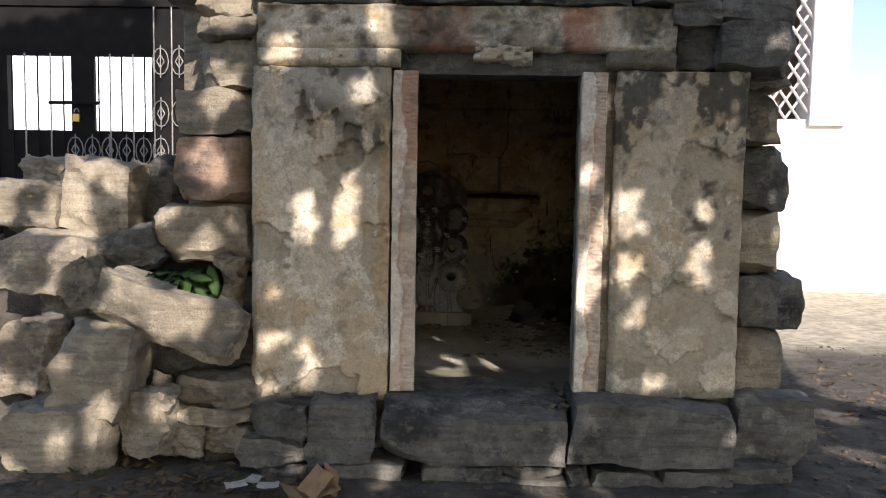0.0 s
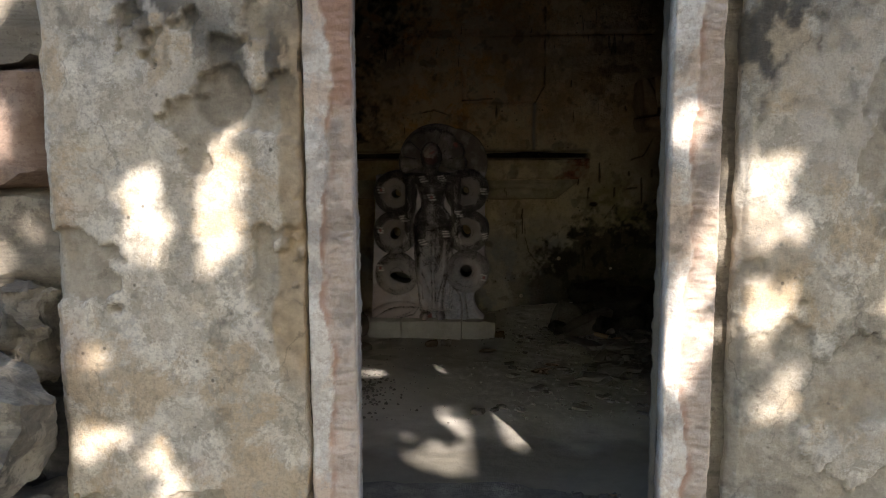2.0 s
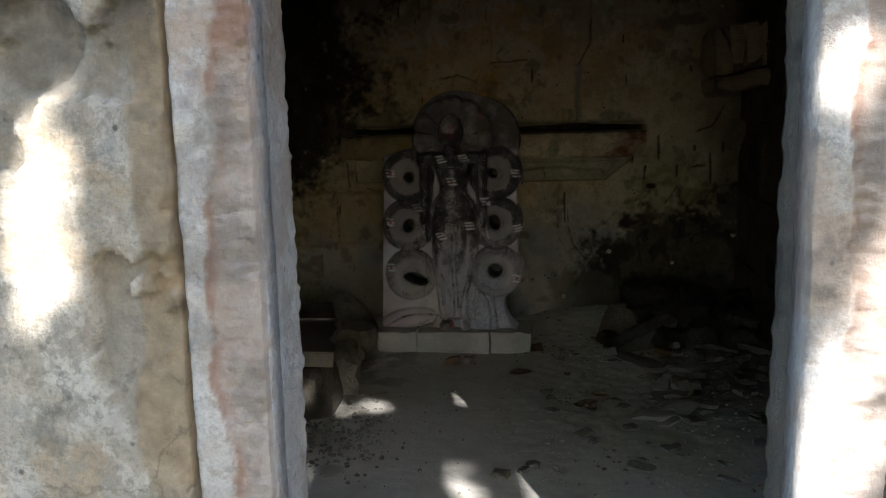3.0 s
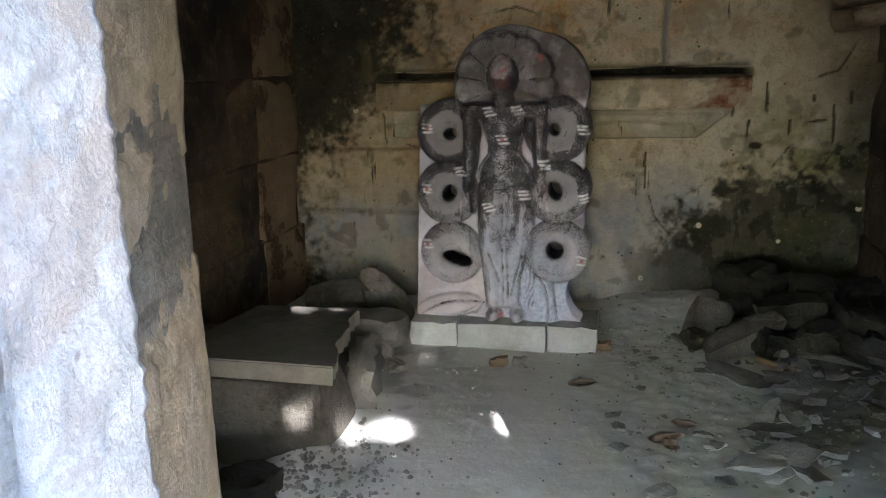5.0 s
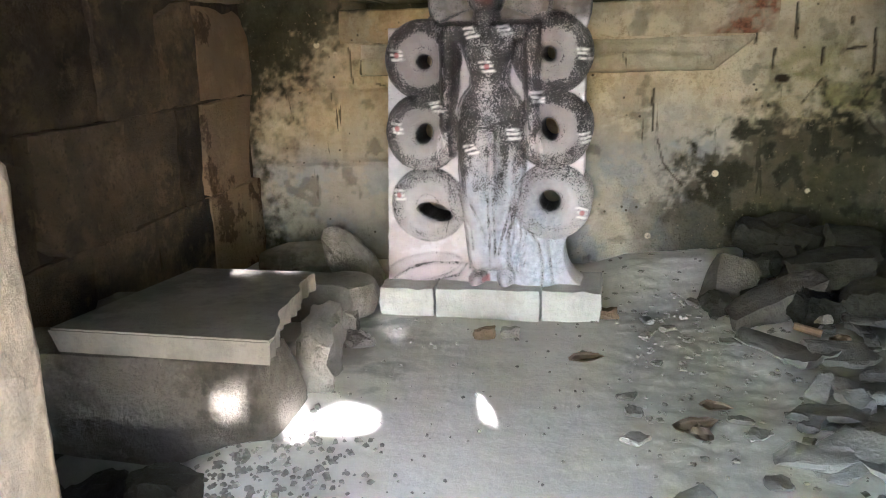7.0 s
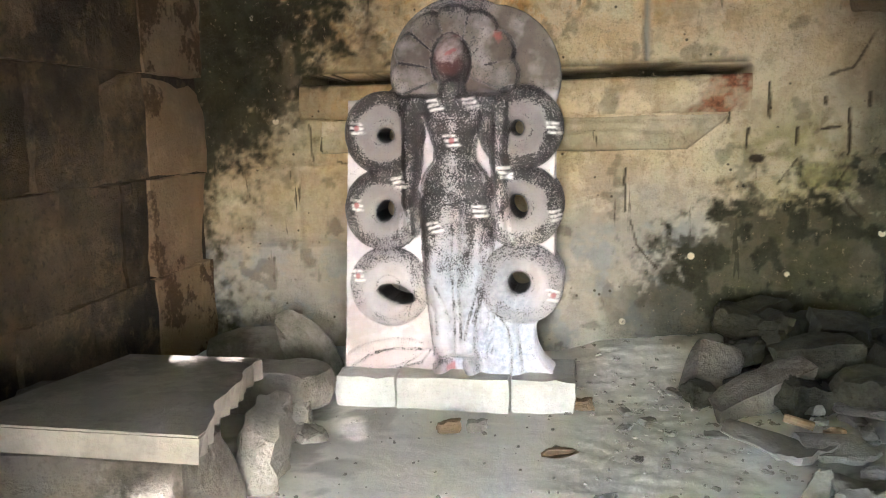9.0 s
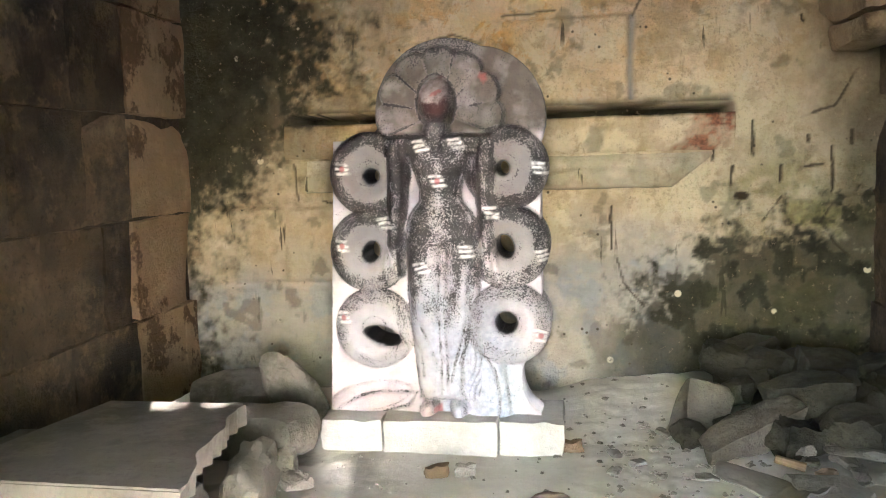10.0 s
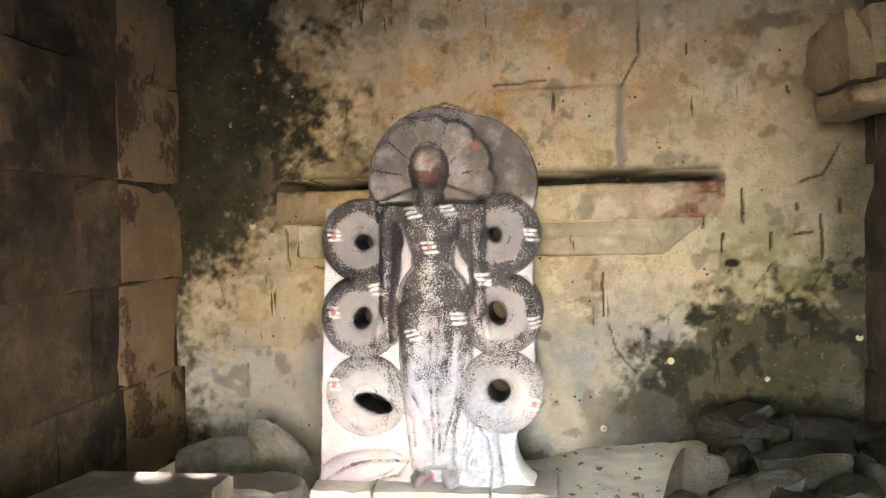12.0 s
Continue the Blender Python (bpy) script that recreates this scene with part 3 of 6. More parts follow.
# mould coat also darkens the top edge
sheet("ledge_stone", (-0.89, ROOM_N - 0.085, 1.295), (1, 0, 0), (0, 0, 1), 2.015, 0.158, 0.012,
      lambda a, b: 0.012 * (fbm(a * 5, b * 5, 75) - 0.5) - 0.02 * step(0.03, 0.0, b) - 0.012 * step(0.13, 0.158, b), INNER, 0.14, wall_north, "ochre plastered ledge", 0.008,
      {"ochre": ledge_mark, "mould": lambda a, b: 0.45 * step(0.56, 0.66, fbm(a * 5, b * 5, 78)) + 0.45 * step(0.40, 0.10, a + 0.3 * (fbm(a * 9, b * 9, 74) - 0.5)) + 0.6 * step(0.15, 0.158, b), "wear": lambda a, b: 0.5 * step(0.55, 0.62, fbm(a * 7, b * 7, 79)) + 0.5 * step(0.6, 0.3, a), "warm": lambda a, b: 0.6 * step(0.9, 0.4, a)})
def moulding_height(a, b):
    tongue = np.hypot(np.maximum(a - 1.62, 0), (b - 0.045) * 1.0)
    wave = 0.010 * np.sin(a * 13) * step(0.9, 1.2, a)
    return 0.010 * (fbm(a * 6, b * 6, 85) - 0.5) + 0.022 * step(0.044, 0.030, tongue + wave * (b > 0.045)) - 0.012 * step(0.02, 0.0, np.abs(b - 0.138)) - 0.075 * step(0.0, 0.02, a - 1.66 - b * 1.25)


# crack colour along the lower edge paints the shadow line under the moulding
sheet("ledge_moulding", (-0.80, ROOM_N - 0.045, 1.135), (1, 0, 0), (0, 0, 1), 1.84, 0.15, 0.009, moulding_height,
      INNER, 0.08, wall_north, "", 0.008, {"wear": lambda a, b: 0.7 * step(0.5, 0.6, fbm(a * 7, b * 7, 86)), "dust": lambda a, b: 0.25 + 0 * a, "crack": lambda a, b: 0.7 * step(0.006, 0.0, np.abs(b - 0.002)),
                                           "green": lambda a, b: 0.4 * step(0.45, 0.6, fbm(a * 5, b * 5, 87))})

# ---- cella floor ----
def floor_height(x, y):
    h = 0.295 - 0.035 * (y - 5.3) + 0.03 * (fbm(x * 1.7, y * 1.7, 91) - 0.5) + 0.006 * (fbm(x * 14, y * 14, 92) - 0.5)
    h = np.maximum(h, 0.19 + 0.02 * (fbm(x * 5, y * 5, 93) - 0.5))
    heap = step(0.55, 1.6, x + 0.25 * (fbm(x * 3, y * 3, 94) - 0.5)) * step(6.9, 8.4, y)
    back = step(8.45, 9.05, y) * step(0.25, 0.6, x)
    low_west = step(-0.55, -0.9, x) * step(7.3, 6.9, y)
    clods = 0.020 * (fbm(x * 18, y * 18, 88, 4) - 0.45) * step(0.25, 0.6, x) * step(6.6, 7.2, y)
    return h + 0.10 * heap + 0.07 * back + clods - 0.16 * low_west


def build_floor():
    xs, ys = np.arange(ROOM_W - 0.1, ROOM_E + 0.1, 0.016), np.arange(5.3, ROOM_N + 0.1, 0.016)
    x, y = np.meshgrid(xs, ys)
    z = floor_height(x, y)
    nx, ny = len(xs), len(ys)
    idx = np.arange(nx * ny).reshape(ny, nx)
    quads = np.stack([idx[:-1, :-1], idx[:-1, 1:], idx[1:, 1:], idx[1:, :-1]], -1).reshape(-1, 4)
    me = bpy.data.meshes.new("floor")
    me.from_pydata(np.stack([x, y, z], -1).reshape(-1, 3).tolist(), [], quads.tolist())
    edge = 1.0 + 0.5 * (fbm(x * 2.5, y * 2.5, 95) - 0.5) + 0.25 * (fbm(x * 12, y * 12, 96) - 0.5)
    # east strip: debris earth, darkened too for the weak light there
    soil_and_light = 0.8 * step(0.0, 0.35, x - edge) * step(6.6, 7.6, y + 0.4 * (fbm(x * 4, y * 4, 97) - 0.5))
    # darker floor before the bench
    soil_and_light = np.maximum(soil_and_light, 0.9 * step(-0.60, -0.78, x + 0.2 * (fbm(x * 6, y * 6, 89) - 0.5)) * step(7.3, 7.1, y))
    # dark earth by the door, which also dims the floor seen from outside
    soil_and_light = np.maximum(soil_and_light, 0.75 * step(6.45, 5.85, y + 0.5 * (fbm(x * 5, y * 5, 99) - 0.5)))
    soil_and_light = np.maximum(soil_and_light, 0.5 * step(0.55, 0.68, fbm(x * 6, y * 6, 98)) * step(-0.1, -0.4, x))
    me.attributes.new("soil_and_light", "FLOAT", "POINT").data.foreach_set("value", np.clip(soil_and_light, 0, 1).astype(np.float32).ravel())
    tagged(link_mesh("floor", me, DUST), "uneven grey dusty earth floor inside the shrine", "floor", kind="structure")


build_floor()


def on_floor(x, y):
    return float(floor_height(np.array([x]), np.array([y]))[0])


# ---- facade ----
def panel_peel(seed, level, warp=2.4):
    return lambda a, b: step(level, level + 0.012, fbm(a * warp, b * warp, seed, 7))


def plaster_height(seed, level, lean=0.0):
    peel = panel_peel(seed, level)
    return lambda a, b: (0.030 * (fbm(a * 1.4, b * 1.4, seed + 3) - 0.5) + 0.016 * (fbm(a * 8, b * 8, seed + 4, 6) - 0.5) + 0.006 * (fbm(a * 30, b * 30, seed + 5, 3) - 0.5) - 0.014 * peel(a, b)
                         - 0.03 * step(0.03, 0.0, a) - 0.012 * step(0.05, 0.0, b))


def left_pit(a, b):
    return step(0.094, 0.088, np.hypot(a - 0.575, (b - 1.47) * 0.9) + 0.05 * (fbm(a * 11, b * 11, 108) - 0.5))


def left_mould(a, b):
    band = np.exp(-((b - 1.66 - 0.08 * np.sin(a * 6)) / 0.12) ** 2) * step(0.18, 0.34, a)
    drips = step(0.44, 0.52, fbm(a * 16, b * 5, 105, 6))
    top = step(1.5, 1.8, b) * step(0.52, 0.56, fbm(a * 7, b * 7, 106, 6)) * 0.8
    foot = step(0.10, 0.0, b + 0.08 * (fbm(a * 9, b * 9, 103) - 0.5)) * 0.6
    return np.maximum.reduce([band * drips * 0.8, 0.12 * left_pit(a, b), top * 0.6, foot, step(0.66, 0.74, fbm(a * 7, b * 7, 107, 6)) * 0.35])


def left_wear(a, b):
    patch = left_pit(a, b)
    return np.maximum(patch, 0.7 * panel_peel(101, 0.57)(a, b))


panel_w = sheet("plaster_panel", (-0.975, 4.985, 0.29), (1, 0, 0), (0, 0, 1), 0.815, 1.975, 0.008,
                lambda a, b: plaster_height(101, 0.57)(a, b) - 0.016 * left_wear(a, b) - 0.014 * left_pit(a, b), FACADE, 0.3, wall_south, "beige weathered plaster pier", 0.014,
                {"wear": left_wear, "mould": left_mould, "warm": lambda a, b: 0.85 * step(0.0, 0.012, a - 0.725 - 0.10 * (fbm(a * 5, b * 5, 110, 5) - 0.5)) * step(1.75, 1.6, b) * step(0.5, 0.62, b), "dust": lambda a, b: 0.85 * step(0.0, 0.012, b - 1.72 - 0.25 * np.abs(a - 0.35) + 0.12 * (fbm(a * 8, b * 8, 104) - 0.5)) * step(0.18, 0.2, a), "ochre": lambda a, b: 0.12 * step(0.6, 0.7, fbm(a * 3, b * 3, 109))})


def right_mould(a, b):
    n = fbm(a * 4, b * 4, 115, 6)
    fine = fbm(a * 12, b * 9, 116, 6)
    cloud = step(0.0, 0.20, (b - 1.40) * 0.85 + 0.42 * (a - 0.38) + (n - 0.5) * 1.5) * (0.20 + 0.80 * step(0.40, 0.52, fine))
    foot = step(0.10, 0.0, b + 0.08 * (fbm(a * 9, b * 9, 113) - 0.5)) * 0.6
    return np.maximum.reduce([cloud * 0.9, foot, 0.35 * step(0.62, 0.72, fbm(a * 6, b * 6, 117, 6))])


panel_e = sheet("plaster_panel", (1.16, 4.985, 0.345), (1, 0, 0), (0, 0, 1), 0.75, 1.92, 0.008, plaster_height(111, 0.55), FACADE, 0.3, wall_south, "mould-blackened weathered plaster pier", 0.014,
                {"wear": lambda a, b: 0.6 * panel_peel(111, 0.55)(a, b), "mould": right_mould, "dust": lambda a, b: 0.4 * step(0.5, 0.62, fbm(a * 3, b * 3, 118))})


def jamb_marks(seed, red_from):
    edge = lambda a, b: a - 0.055 - 0.09 * (fbm(b * 4, a * 0, seed + 9) - 0.5) - 0.02 * (fbm(a * 30, b * 30, seed + 6) - 0.5)
    return {"wear": lambda a, b: 0.85 * step(0.0, 0.008, edge(a, b)) * (0.6 + 0.4 * fbm(a * 40, b * 40, seed)),
            "ochre": lambda a, b: np.maximum(step(red_from, red_from + 0.1, b + 0.15 * (fbm(a * 9, b * 9, seed + 2) - 0.5)) * 0.65 * step(0.0, 0.01, edge(a, b)), step(0.0, 0.006, edge(a, b)) * (0.05 + 0.62 * step(0.034, 0.004, edge(a, b)) * step(0.36, 0.60, fbm(a * 30, b * 12, seed + 1, 6)))),
            "mould": lambda a, b: 0.35 * step(0.6, 0.7, fbm(a * 8, b * 8, seed + 5))}


def jamb_height(seed):
    return lambda a, b: 0.016 * (fbm(a * 3, b * 3, seed + 7) - 0.5) + 0.014 * (fbm(a * 22, b * 30, seed + 8, 4) - 0.5) + 0.013 * (fbm(a * 24, b * 120, seed + 11, 3) - 0.5) * step(0.0, 0.02, a - 0.05) - 0.009 * step(0.0, 0.008, a - 0.055 - 0.09 * (fbm(b * 4, a * 0, seed + 9) - 0.5))


jamb = empty("door_jamb", (0, 5, 0.35))
tagged(jamb, "chipped plastered stone door jamb with red ochre traces", "door jamb", kind="structure")
jamb_w = sheet("jamb_face", (-0.145, 0.0, 0.0), (1, 0, 0), (0, 0, 1), 0.142, 1.90, 0.006, jamb_height(121), JAMB, 0.1, jamb, "plastered jamb face with red ochre", 0.006, jamb_marks(121, 1.32))
jamb_r = sheet("jamb_reveal", (-0.003, 0.035, 0.0), (-0.045, 0.38, 0), (0, 0, 1), 0.345, 1.90, 0.012, jamb_height(131), JAMB, 0.11, jamb, "", 0.006, {"wear": panel_peel(131, 0.5, 4.0), "dust": lambda a, b: 0.35 + 0 * a})
flare = Vector((-0.19, 0.68, 0)).normalized()
jamb_i = sheet("inner_reveal", (-0.165, 0.385, -0.1), flare, (0, 0, 1), 0.71, 2.0, 0.014, lambda a, b: 0.03 * (fbm(a * 2, b * 2, 141) - 0.5) + 0.012 * (fbm(a * 9, b * 9, 142) - 0.5) - 0.012 * panel_peel(143, 0.56, 3.0)(a, b),
               FACADE, 0.04, jamb, "", 0.012, {"wear": lambda a, b: 0.25 * panel_peel(143, 0.56, 3.0)(a, b), "warm": lambda a, b: 0.72 + 0.16 * step(0.4, 0.6, fbm(a * 4, b * 4, 145)), "mould": lambda a, b: 0.1 * step(0.6, 0.7, fbm(a * 6, b * 6, 144))})
jamb2 = empty("door_jamb", (0.955, 5, 0.345))
tagged(jamb2, "plastered stone door jamb with a deep side groove", "door jamb", kind="structure")
sheet("jamb_face", (0.0, -0.02, 0.0), (1, 0, 0), (0, 0, 1), 0.145, 1.905, 0.006, jamb_height(151), JAMB, 0.1, jamb2, "", 0.006, jamb_marks(151, 1.85))
# wear, warm and mould coats here paint the reveal's dim brown light
sheet("jamb_reveal", (0.002, 0.20, 0.0), (0, -1, 0), (0, 0, 1), 0.19, 1.905, 0.012, jamb_height(161), FACADE, 0.09, jamb2, "reveal coloured brown and dark for its dim light", 0.006, {"wear": lambda a, b: 0.8 + 0 * a, "warm": lambda a, b: 0.45 * step(0.4, 0.6, fbm(a * 9, b * 9, 162)), "mould": lambda a, b: 0.55 + 0.3 * step(0.5, 0.6, fbm(a * 6, b * 6, 163))})

lintel = empty("lintel", (0, 5, 2.27))
tagged(lintel, "heavy pitted stone lintel with red ochre patches", "lintel", kind="structure")


def lintel_height(a, b):
    pits = step(0.58, 0.68, fbm(a * 13, b * 22, 171, 4))
    return 0.03 * (fbm(a * 2, b * 4, 172) - 0.5) - 0.016 * pits - 0.02 * step(0.03, 0.0, b)


def lintel_red(a, b):
    n = 0.08 * (fbm(a * 7, b * 7, 173) - 0.5)
    return 0.7 * np.maximum(step(0.87, 0.91, a + n) * step(1.27, 1.23, a + n), step(1.74, 1.78, a + n) * step(2.00, 1.96, a + n)) * (0.45 + 0.55 * step(0.4, 0.6, fbm(a * 6, b * 6, 174)))


def lintel_mould(a, b):
    return 0.75 * step(0.42, 0.62, fbm(a * 5, b * 5, 175, 6) + 0.06 * step(1.4, 2.3, a)) * (0.5 + 0.5 * step(0.45, 0.6, fbm(a * 20, b * 20, 176)))


LM = {"ochre": lintel_red, "mould": lintel_mould, "wear": lambda a, b: step(0.5, 0.6, fbm(a * 5, b * 5, 177))}
sheet("lintel_beam", (-0.93, -0.03, 0.095), (1, 0, 0), (0, 0, 1), 2.42, 0.255, 0.012, lintel_height, FACADE, 0.4, lintel, "", 0.012, LM)
sheet("lintel_end", (-0.93, -0.03, 0.004), (1, 0, 0), (0, 0, 1), 0.83, 0.095, 0.012, lintel_height, FACADE, 0.35, lintel, "", 0.006, {"mould": lintel_mould})
sheet("lintel_end", (1.10, -0.03, 0.004), (1, 0, 0), (0, 0, 1), 0.39, 0.095, 0.012, lintel_height, FACADE, 0.35, lintel, "", 0.006, {"mould": lambda a, b: 0.8 + 0 * a})
sheet("lintel_boss", (0.34, -0.022, 0.030), (1, 0, 0), (0, 0, 1), 0.33, 0.10, 0.008, lambda a, b: 1.6 * lintel_height(a * 1.7, b * 2), FACADE, 0.15, lintel, "pale plaster boss", 0.03, {"wear": lambda a, b: 0.3 + 0 * a})
# underside takes the dark stone to paint in the shade below the lintel
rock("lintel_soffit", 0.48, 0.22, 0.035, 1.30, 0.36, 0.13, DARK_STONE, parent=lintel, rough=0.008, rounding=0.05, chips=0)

# courses above and beside
for x, z, w, h, y in ((-0.55, 2.70, 0.85, 0.15, 5.0), (0.25, 2.71, 0.72, 0.16, 4.98), (0.92, 2.70, 0.6, 0.15, 5.0), (1.45, 2.72, 0.44, 0.16, 4.96)):
    rock("course_stone", x, y + 0.2, z, w, 0.5, h, DARK_STONE, parent=wall_south, rough=0.02, rounding=0.1)
for x, z, w, h, y in ((1.63, 2.42, 0.27, 0.30, 5.02), (1.60, 2.60, 0.30, 0.17, 4.97), (1.95, 2.40, 0.44, 0.30, 4.93), (1.95, 2.62, 0.46, 0.17, 4.98)):
    rock("course_stone", x, y + 0.2, z, w, 0.45, h, DARK_STONE, parent=wall_south, rough=0.02, rounding=0.07)
for x, y, z, w, h, m in ((2.09, 5.2, 2.245, 0.26, 0.10, RUBBLE), (2.06, 5.2, 2.02, 0.26, 0.34, RUBBLE), (2.11, 5.2, 1.66, 0.28, 0.38, DARK_STONE), (2.10, 5.2, 1.27, 0.25, 0.40, RUBBLE),
                         (2.14, 5.15, 0.905, 0.41, 0.335, DARK_STONE), (2.11, 5.2, 0.54, 0.34, 0.40, RUBBLE), (2.14, 4.95, 0.14, 0.50, 0.44, DARK_STONE), (1.98, 4.8, -0.08, 0.44, 0.16, DARK_STONE)):
    rock("wall_stone", x, y + 0.22, z, w, 0.5, h, m, parent=wall_south, rough=0.022, rounding=0.08)

# plinth
plinth = tagged(empty("plinth", (0, 4.7, 0)), "blackened dressed stone plinth and doorstep", "plinth", kind="structure")
for x, z, w, h, y, d in ((-0.77, 0.215, 0.36, 0.18, 4.72, 0.55), (-0.80, 0.04, 0.37, 0.165, 4.72, 0.5), (-0.40, 0.155, 0.40, 0.35, 4.73, 0.55), (0.365, 0.165, 1.07, 0.34, 4.70, 0.75), (1.385, 0.19, 0.95, 0.36, 4.71, 0.6)):
    rock("plinth_stone", x, y - 4.7 + d / 2, z, w, d, h, DARK_STONE, parent=plinth, rough=0.022, rounding=0.03, cuts=14, chips=3, uneven=0.04)
for x, z, w, h in ((0.28, -0.07, 0.44, 0.12), (0.68, -0.05, 0.42, 0.08), (0.70, -0.12, 0.40, 0.07), (1.24, -0.09, 0.40, 0.12), (1.64, -0.09, 0.38, 0.14), (-0.26, -0.10, 0.46, 0.17), (-0.72, -0.11, 0.42, 0.14), (0.96, -0.08, 0.12, 0.14)):
    rock("footing_stone", x, 0.03 + 0.2, z, w, 0.42, h, DARK_STONE, parent=plinth, rough=0.02, rounding=0.07)
rock("sill_stone", 0.46, 0.52, 0.235, 1.0, 0.5, 0.13, DARK_STONE, parent=plinth, rough=0.02, rounding=0.1, cuts=9)


# ---- carved stele ----
def build_stele():
    cell = 0.0042
    x, z = np.meshgrid(np.arange(-0.56, 0.42, cell), np.arange(0.288, 1.76, cell))
    right = [(0.190, 1.247), (0.194, 0.957), (0.196, 0.667)]
    left = [(-0.322, 1.235), (-0.330, 0.945), (-0.318, 0.645)]
    coils = right + left

    def disc(cx, cz, r):
        return np.hypot(x - cx, z - cz) - r

    # outline
    lean = -0.478 - 0.045 * (1.0 - z)
    plate = np.maximum.reduce([lean - x, x - 0.318 - 0.0 * z, 0.299 - z, z - 1.36])
    arch = np.maximum(disc(-0.025, 1.455, 0.270), 1.2 - z)
    shoulder = np.maximum.reduce([disc(0.085, 1.44, 0.252), 0.0 - x, 1.2 - z])
    slope = np.maximum.reduce([(-0.36 - x) * 0.5 + (z - 1.36) * 0.86 - 0.5 * np.clip(x + 0.29, -1, 0), -0.42 - x, x + 0.2, 1.2 - z, z - 1.42])
    foot = np.maximum.reduce([x - 0.375, 0.1 - x, 0.299 - z, z - 0.5])
    solid = np.minimum.reduce([plate, arch, shoulder, slope, foot])
    solid = np.maximum(solid, -disc(0.405, 0.45, 0.165))
    for cx, cz in coils:
        solid = np.minimum(solid, disc(cx, cz, 0.157))
    solid = np.maximum(solid, 0.299 - z)
    holes = []
    for (cx, cz), (dx, dz, rx, rz, tilt) in zip(coils, ((-0.008, 0.0, 0.020, 0.023, 0.1), (-0.008, 0.002, 0.027, 0.038, 0.3), (-0.010, 0.004, 0.036, 0.036, 0),
                                                         (0.008, -0.008, 0.026, 0.024, 0), (0.006, -0.004, 0.028, 0.036, -0.4), (0.030, -0.026, 0.062, 0.028, -0.25))):
        ux, uz = x - cx - dx, z - cz - dz
        ca, sa = math.cos(tilt), math.sin(tilt)
        ux, uz = ux * ca + uz * sa, -ux * sa + uz * ca
        q = np.hypot(ux / rx, uz / rz) / 1.12
        holes.append((q - 1) * min(rx, rz))
    hole = np.minimum.reduce(holes)
    shape = np.maximum(solid, -hole) + 0.003 * (fbm(x * 26, z * 26, 201) - 0.5)

    # relief
    def dome(q, height):
        return height * np.sqrt(np.clip(1 - q * q, 0, None))

    def limb(ax, az, bx, bz, ra, rb, height):
        dx, dz = bx - ax, bz - az
        t = np.clip(((x - ax) * dx + (z - az) * dz) / (dx * dx + dz * dz), 0, 1)
        r = ra + (rb - ra) * t
        return dome(np.hypot(x - ax - t * dx, z - az - t * dz) / r, 1.0) * height

    h = 0.006 * (fbm(x * 5, z * 5, 202) - 0.5) + 0 * x
    coil_h = 0 * x
    for cx, cz in coils:
        r = np.hypot(x - cx, z - cz)
        face_h = 0.048 * np.sqrt(np.clip(1 - (r / 0.158) ** 4, 0, 1)) - 0.020 * step(0.100, 0.040, r)
        coil_h = np.maximum(coil_h, face_h)
    h = np.maximum(h, coil_h)
    cx0 = -0.053

    def flat(q, height):
        return height * np.sqrt(np.clip(1 - np.abs(q) ** 3, 0, None))

    zs = np.array([0.92, 1.03, 1.08, 1.13, 1.17, 1.24, 1.295, 1.34, 1.38])
    ws = np.array([0.136, 0.138, 0.120, 0.082, 0.078, 0.098, 0.122, 0.150, 0.155])
    w = np.interp(z, zs, ws)
    mid_x = x - cx0
    torso = flat(mid_x / w, 0.072) * step(0.90, 0.98, z) * step(1.385, 1.355, z)
    pecs = 0.010 * step(1.235, 1.27, z) * step(0.008, 0.020, np.abs(mid_x)) * step(0.12, 0.10, np.abs(mid_x))
    navel = 0.007 * step(0.030, 0.0, np.abs(z - 1.125 + 0.6 * mid_x ** 2))
    body = np.where(torso > 0.02, torso + pecs - navel, torso)
    body = np.maximum(body, 0.064 * step(0.212, 0.200, np.abs(mid_x)) * step(1.378, 1.362, z) * step(1.27, 1.31, z))
    for s, arm_x, wrist_x, hand_x in ((-1, -0.215, -0.232, -0.216), (1, 0.118, 0.124, 0.110)):
        body = np.maximum(body, limb(arm_x, 1.335, arm_x, 1.12, 0.041, 0.038, 0.078))
        body = np.maximum(body, limb(arm_x, 1.12, wrist_x, 0.97, 0.036, 0.030, 0.070))
        body = np.maximum(body, limb(wrist_x, 0.97, hand_x, 0.86, 0.031, 0.020, 0.056))
        body = np.maximum(body, limb(wrist_x + s * 0.022, 0.93, wrist_x + s * 0.036, 0.815, 0.014, 0.012, 0.050))
    for hip, knee, ankle, toe, ra, rb, rc in ((-0.122, -0.116, -0.108, -0.120, 0.072, 0.063, 0.044), (0.014, 0.006, -0.002, 0.002, 0.070, 0.052, 0.036)):
        body = np.maximum(body, limb(hip, 0.97, knee, 0.685, ra, rb, 0.078))
        body = np.maximum(body, limb(knee, 0.685, ankle, 0.41, rb, rc, 0.070))
        body = np.maximum(body, limb(ankle, 0.345, toe, 0.322, 0.030, 0.032, 0.074))
    body = np.maximum(body, dome(np.hypot((x + 0.055) / 0.028, (z - 1.000) / 0.031), 0.088))
    between = 0.056 * step(0.050, 0.030, np.abs(x + 0.050)) * step(0.36, 0.40, z) * step(0.99, 0.94, z)
    body = np.maximum(body, between)
    head = dome(np.hypot((x + 0.060) / 0.070, (z - 1.490) / 0.094), 0.115)
    face = dome(np.hypot((x + 0.060) / 0.022, (z - 1.485) / 0.050), 0.119)
